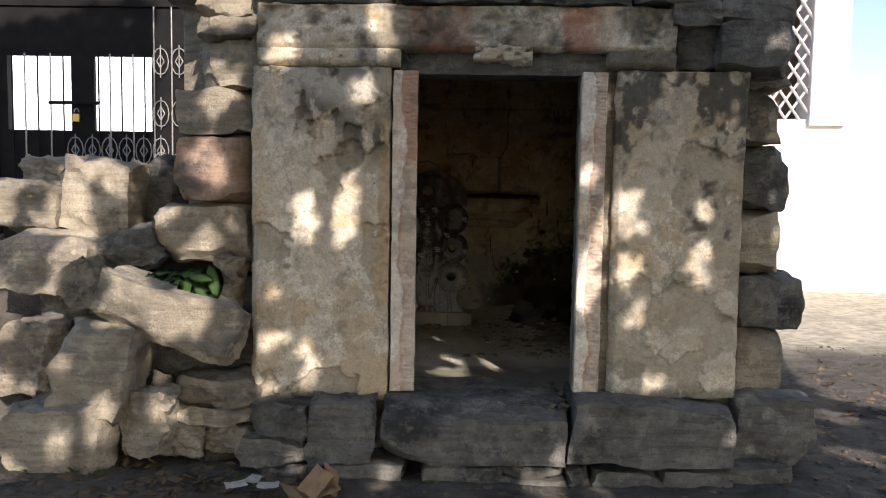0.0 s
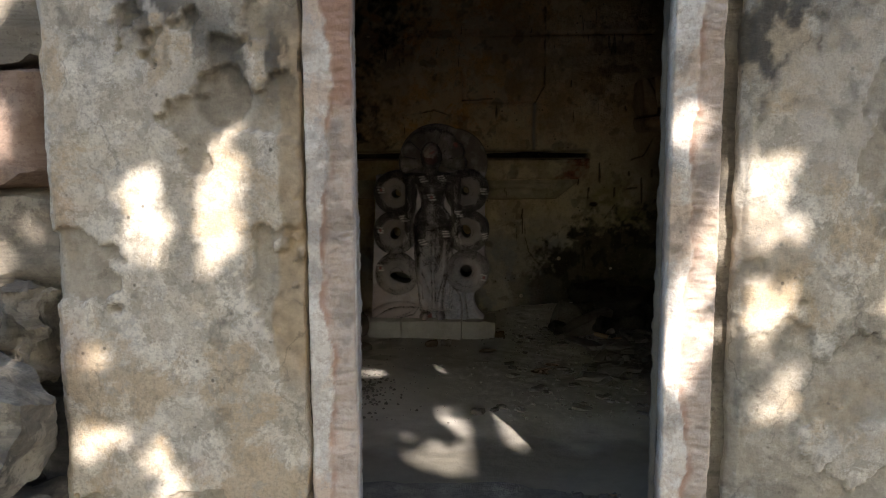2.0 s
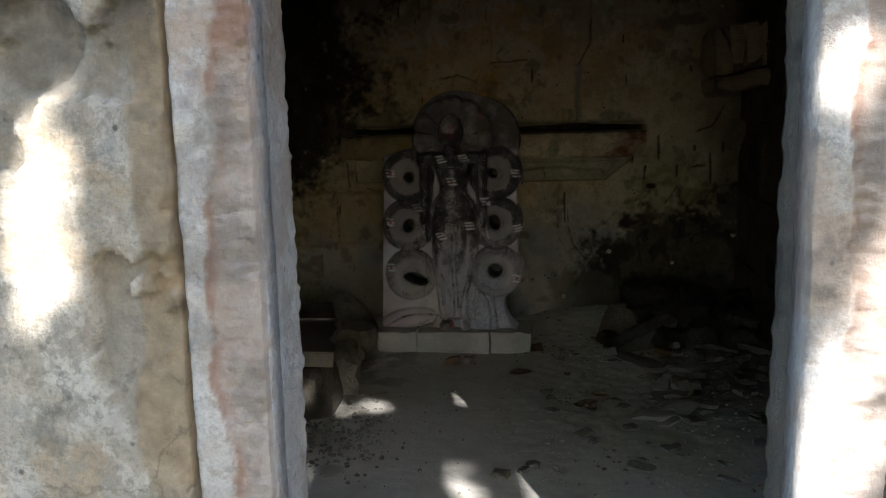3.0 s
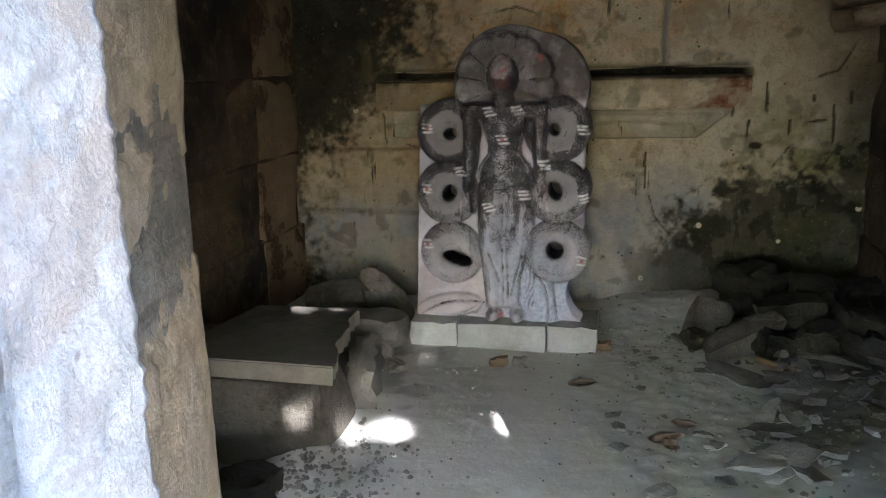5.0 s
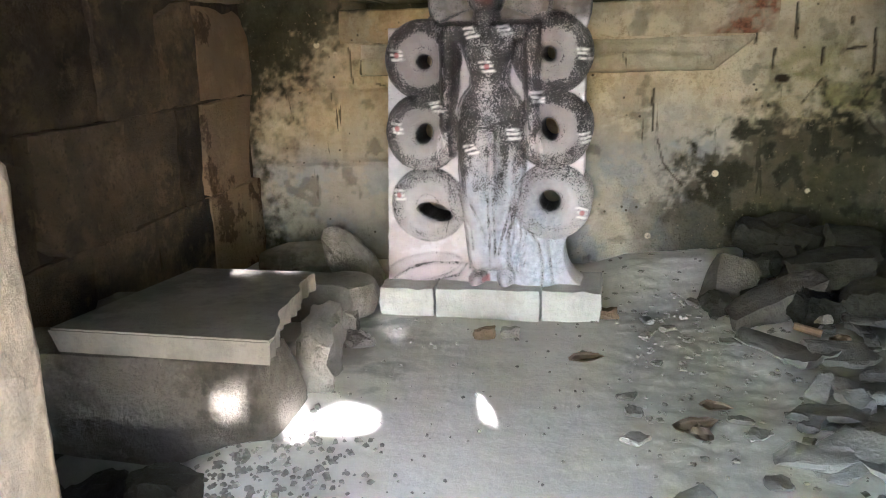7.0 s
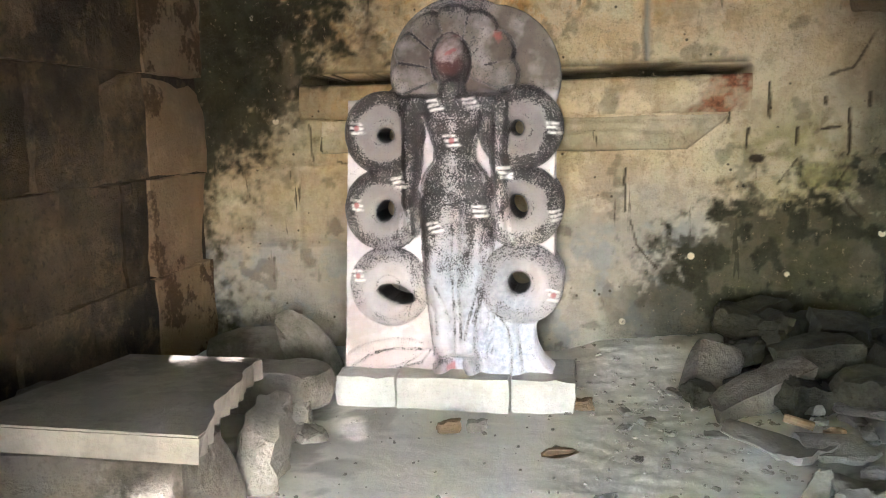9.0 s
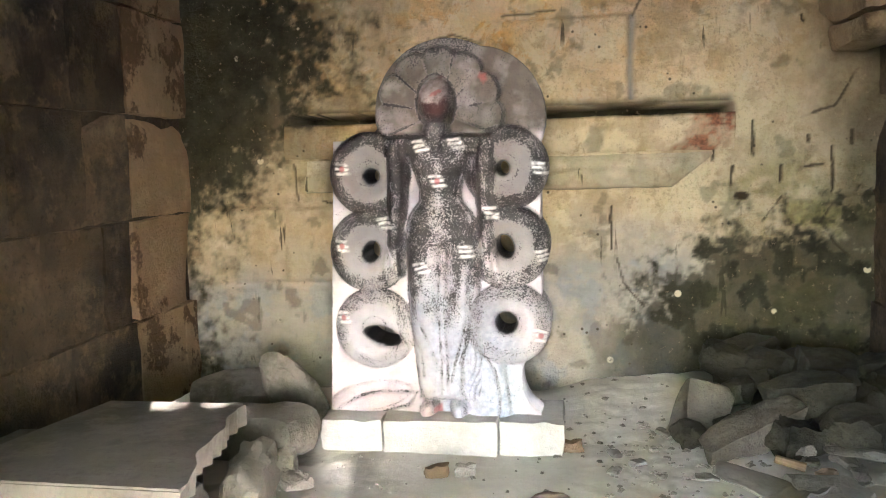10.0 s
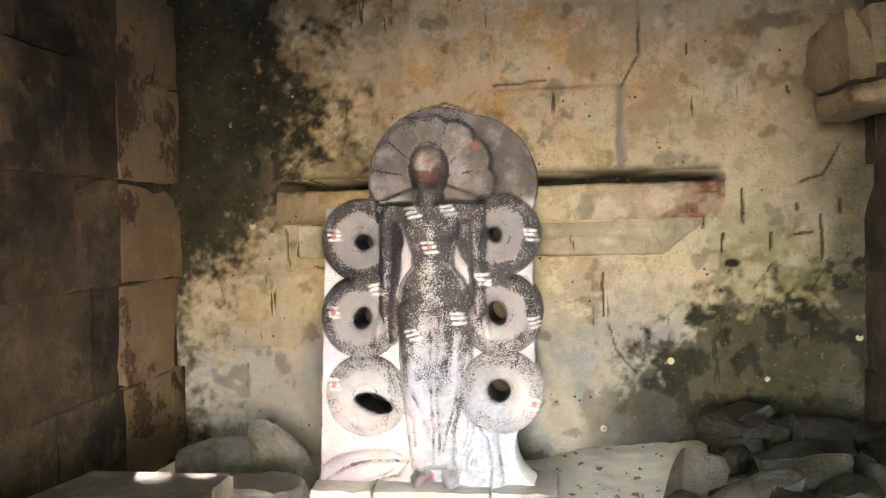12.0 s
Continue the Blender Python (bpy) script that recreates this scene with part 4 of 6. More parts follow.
    neck = limb(-0.062, 1.42, -0.064, 1.36, 0.045, 0.06, 0.075)
    head = np.maximum.reduce([head, face, neck])
    turn = np.degrees(np.arctan2(z - 1.455, x + 0.048))
    turn = np.where(turn < -90, turn + 360, turn)
    reach = np.hypot(x + 0.048, z - 1.455)
    fan = (turn + 22) / 32.0
    mid = np.abs(fan - np.floor(fan) - 0.5) * 2
    tip = 0.236 - 0.022 * mid ** 3
    in_fan = step(0.004, -0.004, reach - tip) * step(-22.5, -21.5, turn) * step(202.5, 201.5, turn) * step(1.36, 1.385, z)
    hood = in_fan * (0.020 + 0.032 * np.sqrt(np.clip(1 - mid ** 2 * 0.9, 0, 1)) * step(0.07, 0.20, reach))
    lobe_line = in_fan * np.maximum(step(0.86, 0.97, mid) * step(0.07, 0.12, reach), step(0.010, 0.003, np.abs(reach - tip)))
    lobe_line = np.maximum(lobe_line, step(0.012, 0.004, np.abs(reach - 0.243)) * step(1.36, 1.40, z) * 0.9)
    turned_hem = limb(0.075, 0.87, 0.020, 0.52, 0.016, 0.014, 0.066)
    fold = dome(np.hypot((x + 0.345 + 0.2 * (z - 0.37)) / 0.170, (z - 0.375 - 0.20 * (x + 0.345)) / 0.060), 0.030)
    drape = limb(0.110, 0.50, 0.115, 0.33, 0.070, 0.085, 0.040)
    skirt = limb(0.062, 0.82, 0.050, 0.42, 0.026, 0.060, 0.056)
    skirt = skirt + step(0.01, 0.03, skirt) * 0.007 * np.sin((x - 0.25 * z) * 330 + 3.0 * np.sin(z * 34))
    h = np.maximum.reduce([h, body, head, hood, fold, drape, skirt, turned_hem])
    # chiselled lines: legs, hem, folds of the cloth
    carved = 0 * x
    for points in (((-0.192, 0.98), (-0.180, 0.685), (-0.153, 0.45), (-0.150, 0.37)), ((-0.064, 0.97), (-0.058, 0.40)), ((-0.040, 0.97), (-0.036, 0.44)), ((0.084, 1.0), (0.052, 0.75), (0.022, 0.52), (0.026, 0.37)),
                   ((0.078, 0.87), (0.062, 0.78), (0.024, 0.62), (-0.008, 0.52), (-0.022, 0.45)), ((0.095, 0.86), (0.080, 0.76), (0.045, 0.62), (0.012, 0.52)), ((0.10, 0.55), (0.14, 0.50), (0.160, 0.42), (0.152, 0.31)),
                   ((-0.485, 0.318), (-0.40, 0.375), (-0.30, 0.402), (-0.17, 0.395)), ((-0.16, 0.395), (-0.20, 0.34), (-0.30, 0.315)), ((-0.13, 0.66), (-0.10, 0.60), (-0.075, 0.52)), ((-0.165, 0.62), (-0.13, 0.56), (-0.12, 0.47))):
        carved = np.maximum(carved, near_line(x, z, points, 0.009))
    h = h - 0.007 * carved * step(0.12, 0.10, h)
    for _ in range(2):
        h[1:-1, 1:-1] = (h[1:-1, 1:-1] * 2 + h[:-2, 1:-1] + h[2:, 1:-1] + h[1:-1, :-2] + h[1:-1, 2:]) / 6
    h = h + 0.004 * (fbm(x * 40, z * 40, 203, 3) - 0.5) + 0.004 * (fbm(x * 12, z * 12, 204, 3) - 0.5)
    h = h - 0.010 * step(0.012, 0.0, np.abs(hole)) * (coil_h > 0)

    # soot on the upper figure, shade painted into creases, chalk marks of worship
    on_body = step(0.030, 0.055, np.maximum(body, 0 * x))
    ring_mask, band = 0 * x, 0 * x
    for cx, cz in coils:
        r = np.hypot(x - cx, z - cz)
        ring_mask = np.maximum(ring_mask, step(0.160, 0.154, r))
        band = np.maximum(band, step(0.085, 0.115, r + 0.03 * (fbm(x * 22, z * 22, 212) - 0.5)) * step(0.160, 0.154, r))
    rag = fbm(x * 11, z * 5, 205) - 0.5
    high = step(0.66, 0.80, z + 0.30 * rag + 0.05 * (fbm(x * 40, z * 40, 216, 3) - 0.5))
    rub = fbm(x * 10, z * 6, 217, 4) - 0.5
    height_fade = step(0.55, 1.1, z + 0.2 * (fbm(x * 8, z * 8, 206) - 0.5))
    # black votive oil over shoulders, arms and thighs, ridges left pale as painted highlights
    arm_l = step(0.014, 0.003, np.abs(x + 0.222 + 0.015 * rub)) + step(0.008, 0.002, np.abs(x + 0.190))
    arm_r = step(0.014, 0.003, np.abs(x - 0.112 - 0.015 * rub)) + step(0.008, 0.002, np.abs(x - 0.142))
    ridge = np.clip(arm_l + arm_r, 0, 1) * step(1.29, 1.22, z + 0.1 * rub)
    middle = step(0.022, 0.004, np.abs(mid_x + 0.02 * rub)) * step(1.10, 1.13, z) * step(1.33, 1.26, z) * 0.45
    belly = step(0.060, 0.020, np.abs(mid_x)) * step(1.165, 1.10, z) * step(0.93, 1.0, z)
    outer = np.maximum(step(0.0, 0.045, np.interp(z, [0.64, 0.70, 0.80, 0.92, 1.06], [-0.19, -0.150, -0.112, -0.085, -0.075]) - x + 0.03 * rub),
                       step(0.0, 0.04, x - np.interp(z, [0.66, 0.80, 1.06], [-0.030, -0.026, -0.006]) + 0.02 * rub) * step(0.0, 0.045, np.interp(z, [0.67, 0.78, 0.92, 1.06], [-0.024, 0.035, 0.075, 0.12]) - x))
    # light streaks painted down the thighs
    shine_l = step(0.016, 0.003, np.abs(x + 0.140 + 0.05 * (z - 0.9))) * step(1.0, 0.9, z)
    shine_r = step(0.014, 0.003, np.abs(x - 0.030)) * step(1.0, 0.92, z)
    lower = step(0.62, 0.74, z + 0.1 * rub) * (0.22 + 0.26 * step(0.80, 0.98, z) + 0.42 * outer - 0.25 * np.maximum(shine_l, shine_r)) + 0.08
    upper = 0.82 - 0.36 * ridge - 0.30 * middle - 0.26 * belly
    on_arm = step(0.165, 0.175, np.abs(x + 0.0485))
    hand_fade = step(0.86, 1.0, z) * 0.95 + 0.12
    coat_soot = np.where(on_arm > 0.5, np.minimum(upper, hand_fade), lower + (upper - lower) * step(0.99, 1.10, z)) + 0.40 * rub
    soot_and_shade = np.maximum(on_body * np.clip(coat_soot, 0.05, 0.80), band * (0.30 + 0.48 * height_fade))
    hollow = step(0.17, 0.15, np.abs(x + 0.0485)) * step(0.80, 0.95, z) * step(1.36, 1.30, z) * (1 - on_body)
    soot_and_shade = np.maximum(soot_and_shade, hollow * (0.10 + 0.3 * rub))
    brown = np.maximum(ring_mask * (0.25 + 0.45 * height_fade), step(1.34, 1.40, z + 0.03 * (fbm(x * 9, z * 9, 214) - 0.5)))
    brown = np.maximum(brown * (1 - on_body), hollow * 0.15)
    brown = np.where(z > 1.36, brown * (0.90 + 1.0 * (fbm(x * 16, z * 16, 218, 5) - 0.42)), brown)
    soot_and_shade = np.maximum(soot_and_shade, 0.66 * step(1.60, 1.72, z + 0.16 * (fbm(x * 12, z * 12, 215) - 0.5)) * step(0.16, 0.08, x))
    soot_and_shade = np.maximum(soot_and_shade, np.where((head > 0.05) & (head >= hood), 0.45 * step(1.53, 1.47, z) + 0.36 + 0.5 * rub, 0))
    # outlines round head, lobes and coils: relief shade put into the colour
    halo = np.hypot((x + 0.060) / 0.070, (z - 1.490) / 0.094)
    soot_and_shade = np.maximum(soot_and_shade, 0.9 * step(0.16, 0.04, np.abs(halo - 1.03)) * step(1.38, 1.42, z))
    soot_and_shade = np.maximum(soot_and_shade, 0.12 * step(0.9, 1.3, z))
    soot_and_shade = np.maximum(soot_and_shade, lobe_line * (hood > 0) * (0.25 + 0.9 * step(0.36, 0.62, fbm(x * 13, z * 13, 219, 4))) * step(0.05, 0.03, np.maximum(head - hood, 0)))
    for cx, cz in coils:
        r = np.hypot(x - cx, z - cz)
        soot_and_shade = np.maximum(soot_and_shade, 0.7 * step(0.006, 0.002, np.abs(r - 0.155)) * step(0.4, 0.9, z))
        soot_and_shade = np.maximum(soot_and_shade, 0.35 * step(0.006, 0.002, np.abs(r - 0.048)))
    # steep relief painted darker, as shade in the creases
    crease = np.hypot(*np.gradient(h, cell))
    soot_and_shade = np.maximum(soot_and_shade, np.maximum(0.75 * step(1.2, 2.6, crease) * step(0.55, 0.95, z), 0.50 * step(0.45, 1.5, crease) * (0.5 + 0.9 * (fbm(x * 20, z * 20, 229) - 0.3))))
    soot_and_shade = np.where((on_body > 0.5) & (z > 0.70), soot_and_shade + 0.22 * step(0.6, 1.6, crease) * step(0.70, 0.85, z), soot_and_shade)
    soot_and_shade = np.where((np.abs(turn - 90) < 200) & (hood > 0) & (body < 0.01) & (head <= hood), np.maximum(soot_and_shade, 0.30 * step(0.45, 0.62, fbm(x * 9, z * 9, 228))), soot_and_shade)
    # chiselled grooves get their shade painted in
    soot_and_shade = np.maximum(soot_and_shade, carved * (0.42 + 0.5 * (fbm(x * 25, z * 25, 230) - 0.4)))
    chalk, red = 0 * x, 0 * x
    for mx, mz, tilt in ((-0.115, 1.335, 0.15), (0.015, 1.340, 0.12), (-0.055, 1.205, 0.05), (-0.125, 0.885, 0.25), (0.045, 0.945, -0.1), (0.140, 1.085, -0.1), (-0.420, 1.255, -0.1),
                         (0.315, 1.245, -0.1), (0.325, 0.925, 0.1), (-0.430, 0.965, -0.1), (0.315, 0.625, -0.3), (-0.435, 0.690, 0.1), (-0.262, 1.05, 0.1)):
        ux, uz = (x - mx) * math.cos(tilt) + (z - mz) * math.sin(tilt), -(x - mx) * math.sin(tilt) + (z - mz) * math.cos(tilt)
        for k in (-1, 0, 1):
            chalk = np.maximum(chalk, step(0.0075, 0.0025, np.abs(uz - 0.017 * k + 0.010 * (fbm(x * 38, z * 38, 220 + k, 3) - 0.5))) * (0.35 + 0.65 * step(0.35, 0.55, fbm(x * 45, z * 45, 210))) * step(0.030, 0.018, np.abs(ux + 0.006 * k) + 0.02 * (fbm(x * 50, z * 50, 209) - 0.5)))
        if (mx, mz) in ((-0.055, 1.205), (-0.420, 1.255), (-0.435, 0.690), (0.315, 0.625), (-0.430, 0.965)):
            red = np.maximum(red, 0.8 * step(0.013, 0.008, np.hypot(ux, uz)))
    brow = step(0.060, 0.045, np.hypot(x + 0.060, (z - 1.530) * 1.15) + 0.05 * (fbm(x * 34, z * 34, 207) - 0.5))
    blush = step(0.075, 0.04, np.hypot((x + 0.060) * 1.1, (z - 1.500) * 0.8) + 0.05 * (fbm(x * 30, z * 30, 225) - 0.5)) * 0.20
    red = np.maximum(red, blush)
    chalk = np.maximum(chalk, 0.5 * brow * (0.5 + 0.5 * step(0.4, 0.6, fbm(x * 60, z * 60, 211))))
    red = np.maximum(red, 0.75 * step(0.020, 0.008, np.hypot((x + 0.050) * 0.8, (z - 1.520 - 0.4 * (x + 0.05)) * 1.7) + 0.03 * (fbm(x * 60, z * 60, 208) - 0.5)))
    red = np.maximum(red, 0.55 * step(0.020, 0.006, np.hypot(x - 0.118, (z - 1.575) * 0.7) + 0.02 * (fbm(x * 50, z * 50, 224) - 0.5)))
    red = np.maximum(red, 0.7 * step(0.016, 0.009, np.abs(x + 0.078)) * step(0.36, 0.34, z))

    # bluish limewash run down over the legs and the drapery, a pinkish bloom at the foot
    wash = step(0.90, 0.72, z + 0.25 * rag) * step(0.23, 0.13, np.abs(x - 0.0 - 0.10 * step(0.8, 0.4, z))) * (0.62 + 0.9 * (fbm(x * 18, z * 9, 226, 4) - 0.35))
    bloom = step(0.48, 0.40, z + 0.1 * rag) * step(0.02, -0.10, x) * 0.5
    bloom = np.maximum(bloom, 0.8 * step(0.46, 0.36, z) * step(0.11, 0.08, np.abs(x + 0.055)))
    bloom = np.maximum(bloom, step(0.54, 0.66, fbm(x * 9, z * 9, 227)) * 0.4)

    # mesh: cells inside the outline, rim drawn onto it
    gz, gx = np.gradient(shape, cell)
    g = np.sqrt(gx * gx + gz * gz) + 1e-6
    inside = shape < cell * 0.5
    cells = inside[:-1, :-1] & inside[1:, :-1] & inside[:-1, 1:] & inside[1:, 1:]
    near = np.abs(shape) < cell * 1.6
    used = np.zeros(x.shape, bool)
    for sl in ((slice(None, -1), slice(None, -1)), (slice(1, None), slice(None, -1)), (slice(None, -1), slice(1, None)), (slice(1, None), slice(1, None))):
        used[sl] |= cells
    full = np.zeros((x.shape[0] + 1, x.shape[1] + 1), bool)
    full[1:-1, 1:-1] = cells
    rim = used & ~(full[:-1, :-1] & full[1:, :-1] & full[:-1, 1:] & full[1:, 1:])
    move = np.where(rim & near, np.clip(shape, -cell, cell), 0)
    px, pz = x - move * gx / g, z - move * gz / g
    h = np.where(rim, h * 0.4, h)
    number = -np.ones(x.shape, int)
    count = int(used.sum())
    number[used] = np.arange(count)
    front = np.stack([px[used], -h[used], pz[used]], -1)
    rims = rim & used
    rn = -np.ones(x.shape, int)
    rn[rims] = count + np.arange(int(rims.sum()))
    back = np.stack([px[rims], 0 * px[rims] + 0.16, pz[rims]], -1)
    a, b, c, d = number[:-1, :-1], number[:-1, 1:], number[1:, 1:], number[1:, :-1]
    faces = np.stack([a, b, c, d], -1)[cells].tolist()
    # side faces along every cell edge that has no neighbour
    for (s0, s1, e0, e1, flip) in ((0, 0, 0, 1, False), (0, 1, 1, 1, False), (1, 1, 1, 0, False), (1, 0, 0, 0, False)):
        out = {(0, 0, 0, 1): full[:-2, 1:-1], (0, 1, 1, 1): full[1:-1, 2:], (1, 1, 1, 0): full[2:, 1:-1], (1, 0, 0, 0): full[1:-1, :-2]}[(s0, s1, e0, e1)]
        edge = cells & ~out
        i, j = np.nonzero(edge)
        p, q = number[i + s0, j + s1], number[i + e0, j + e1]
        pb, qb = rn[i + s0, j + s1], rn[i + e0, j + e1]
        ok = (pb >= 0) & (qb >= 0)
        faces += np.stack([q, p, pb, qb], -1)[ok].tolist()
    me = bpy.data.meshes.new("carved_stele")
    me.from_pydata(np.concatenate([front, back]).tolist(), [], faces)
    for key, field in (("soot_and_shade", soot_and_shade), ("chalk", chalk), ("red", red), ("hole_shade", step(cell * 1.2, cell * 0.4, hole)), ("brown", brown), ("wash", wash), ("bloom", bloom)):
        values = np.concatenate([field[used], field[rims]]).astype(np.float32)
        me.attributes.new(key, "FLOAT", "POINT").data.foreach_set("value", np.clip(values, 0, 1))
    m, nt, bsdf = material("carved_stone")
    wh = where_of(nt)
    c = mix(nt, mask(nt, wh, 9, 0.35, 0.65), (0.57, 0.545, 0.575), (0.70, 0.665, 0.695))
    c = mix(nt, times(nt, mask(nt, wh, 5, 0.5, 0.62), 0.45), c, (0.48, 0.50, 0.57))
    c = mix(nt, times(nt, mask(nt, wh, 7, 0.55, 0.66, 6.0), 0.35), c, (0.58, 0.49, 0.41))
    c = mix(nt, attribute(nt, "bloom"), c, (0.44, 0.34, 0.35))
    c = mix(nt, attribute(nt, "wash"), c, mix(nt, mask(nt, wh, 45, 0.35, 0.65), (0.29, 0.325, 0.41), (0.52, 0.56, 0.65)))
    c = mix(nt, attribute(nt, "brown"), c, mix(nt, mask(nt, wh, 14, 0.35, 0.65), (0.062, 0.050, 0.035), (0.112, 0.090, 0.066)))
    fleck = node(nt, "ShaderNodeTexNoise", Scale=190.0, Detail=5.0, Roughness=0.7)
    cloud = node(nt, "ShaderNodeTexNoise", Scale=16.0, Detail=5.0, Roughness=0.65)
    for n in (fleck, cloud):
        nt.links.new(wh, n.inputs["Vector"])
    grain = nt.nodes.new("ShaderNodeMath")
    grain.operation = "MULTIPLY_ADD"
    grain.inputs[1].default_value = 0.45
    nt.links.new(cloud.outputs[0], grain.inputs[0])
    nt.links.new(fleck.outputs[0], grain.inputs[2])
    coat = nt.nodes.new("ShaderNodeMath")
    coat.operation = "MULTIPLY_ADD"
    coat.inputs[1].default_value = -3.0
    nt.links.new(grain.outputs[0], coat.inputs[0])
    nt.links.new(attribute(nt, "soot_and_shade"), coat.inputs[2])
    fr = node(nt, "ShaderNodeMapRange", From_Min=-1.72, From_Max=-1.52)
    nt.links.new(coat.outputs[0], fr.inputs[0])
    dark = mix(nt, mask(nt, wh, 11, 0.4, 0.62), (0.018, 0.015, 0.016), (0.048, 0.041, 0.041))
    base_dark = mix(nt, attribute(nt, "soot_and_shade"), c, mix(nt, 0.50, dark, (0.60, 0.56, 0.56)))
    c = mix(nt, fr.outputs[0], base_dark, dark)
    c = mix(nt, attribute(nt, "chalk"), c, (0.80, 0.78, 0.76))
    c = mix(nt, attribute(nt, "red"), c, (0.40, 0.10, 0.10))
    # insides of the holes painted black for the depth's darkness
    c = mix(nt, attribute(nt, "hole_shade"), c, (0.008, 0.008, 0.008))
    finish(nt, bsdf, c, 0.55, 0.0, 0.5)
    shine = node(nt, "ShaderNodeMapRange", To_Min=0.7, To_Max=0.38)
    nt.links.new(attribute(nt, "soot_and_shade"), shine.inputs[0])
    nt.links.new(shine.outputs[0], bsdf.inputs["Roughness"])
    relief_bump(nt, bsdf, wh, 30, 120, 0.6, 0.01)
    ob = link_mesh("carved_stele", me, m)
    ob.matrix_world = pose(0, 8.40, 0)
    tagged(ob, "carved grey stone stele of a standing figure with coiled serpent loops", "statue")


build_stele()

pedestal = tagged(empty("pedestal", (-0.06, 8.2, 0.19)), "low pale limewashed stone pedestal under the stele", "pedestal")
rock("pedestal_block", -0.343, 0.245, 0.052, 0.238, 0.33, 0.145, PALE_BLOCK, parent=pedestal, rough=0.007, rounding=0.05, chips=1, uneven=0.015)
rock("pedestal_block", -0.003, 0.245, 0.054, 0.438, 0.335, 0.145, PALE_BLOCK, parent=pedestal, rough=0.006, rounding=0.02, chips=0, cuts=9, uneven=0.01)
rock("pedestal_block", 0.337, 0.255, 0.054, 0.238, 0.32, 0.14, PALE_BLOCK, parent=pedestal, rough=0.006, rounding=0.03, chips=0, uneven=0.015)

# ---- slab bench ----
bench = tagged(empty("stone_bench", (-0.75, 7.4, 0.2)), "broken dusty stone slab laid on a rough block", "bench")


def slab_bm():
    bm = bmesh.new()
    outline = [(-1.10, 7.00), (-0.425, 6.985)]
    n = 30
    for k in range(1, n):
        t = k / n
        outline.append((-0.425 - 0.185 * t + 0.010 * math.sin(k * 0.43) + 0.004 * math.sin(k * 0.97 + 1) - 0.02 * math.sin(math.pi * t), 6.985 + 0.80 * t))
    outline += [(-0.61, 7.80), (-1.08, 7.80)]
    outline = [(x + 0.75, y - 7.4) for x, y in outline]
    low = [bm.verts.new((x * 0.93 + 0.016 * math.sin(i * 2.1), y * 0.99, 0.305 - 0.055 * (y + 0.42) / 0.82)) for i, (x, y) in enumerate(outline)]
    high = [bm.verts.new((x, y, 0.375 - 0.055 * (y + 0.42) / 0.82)) for i, (x, y) in enumerate(outline)]
    bm.faces.new(low[::-1])
    bm.faces.new(high)
    for i in range(len(outline)):
        j = (i + 1) % len(outline)
        bm.faces.new((low[i], low[j], high[j], high[i]))
    bmesh.ops.bevel(bm, geom=[e for e in bm.edges if all(v in high for v in e.verts)], offset=0.006, segments=2, affect="EDGES")
    return bm


slab = part("slab", slab_bm(), SLAB, bench, smooth=True)
slab.data.set_sharp_from_angle(angle=radians(40))
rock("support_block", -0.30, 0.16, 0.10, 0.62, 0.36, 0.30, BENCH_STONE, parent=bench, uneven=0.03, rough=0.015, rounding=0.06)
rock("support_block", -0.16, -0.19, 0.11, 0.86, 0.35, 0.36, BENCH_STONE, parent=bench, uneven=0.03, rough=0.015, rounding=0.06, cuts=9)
rock("support_stone", 0.21, 0.24, 0.08, 0.12, 0.44, 0.22, INNER_STONE, parent=bench, rough=0.02, rz=12)
rock("front_stone", -0.80, 6.62, 0.13, 0.62, 0.34, 0.16, INNER_STONE, "low dusty stone lying before the bench", "stone", rough=0.02, rounding=0.2)
for x, y, z, w, d, h, rz in ((-0.80, 8.20, 0.29, 0.62, 0.26, 0.17, -14), (-0.60, 8.05, 0.23, 0.12, 0.13, 0.13, 20), (-0.74, 8.60, 0.33, 0.20, 0.11, 0.40, 6), (-1.0, 8.75, 0.28, 0.5, 0.3, 0.16, 10), (-0.50, 7.92, 0.21, 0.10, 0.12, 0.06, 40)):
    rock("loose_stone", x, y, z, w, d, h, INNER_STONE, "dusty loose stone leaning beside the stele", "stone", "loose stones in the shrine", rz=rz, ry=(-40 if h > 0.3 else -5), rough=0.014, rounding=(0.6 if h > 0.3 else 0.22))
# near-black colour carries the shade of this corner
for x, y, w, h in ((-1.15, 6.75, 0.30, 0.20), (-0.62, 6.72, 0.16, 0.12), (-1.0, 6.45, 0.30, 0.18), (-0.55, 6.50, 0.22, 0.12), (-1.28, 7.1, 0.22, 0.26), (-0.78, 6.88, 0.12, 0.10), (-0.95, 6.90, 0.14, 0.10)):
    rock("dark_stone", x, y, on_floor(x, y) + h * 0.3, w, w * 0.8, h, HEAP_STONE, "stone darkened for the shaded corner before the bench", "stone", "stones before the bench", rz=x * 300, rough=0.015, chips=6, uneven=0.2)
# heap colour is darkened for the weak light beside the door axis
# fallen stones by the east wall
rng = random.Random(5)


def heap_stone(x, y, up, w, d, h, rx, ry, rz, mat=None, label="dusty fallen stone, darkened for shade, in a heap by the wall"):
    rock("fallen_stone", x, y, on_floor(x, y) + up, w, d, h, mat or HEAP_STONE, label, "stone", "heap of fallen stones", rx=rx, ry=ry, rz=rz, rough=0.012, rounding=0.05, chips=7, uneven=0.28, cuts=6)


heap_stone(0.93, 8.55, 0.09, 0.19, 0.08, 0.24, -18, 18, 8, BENCH_STONE, "pointed grey stone leaning on the heap")
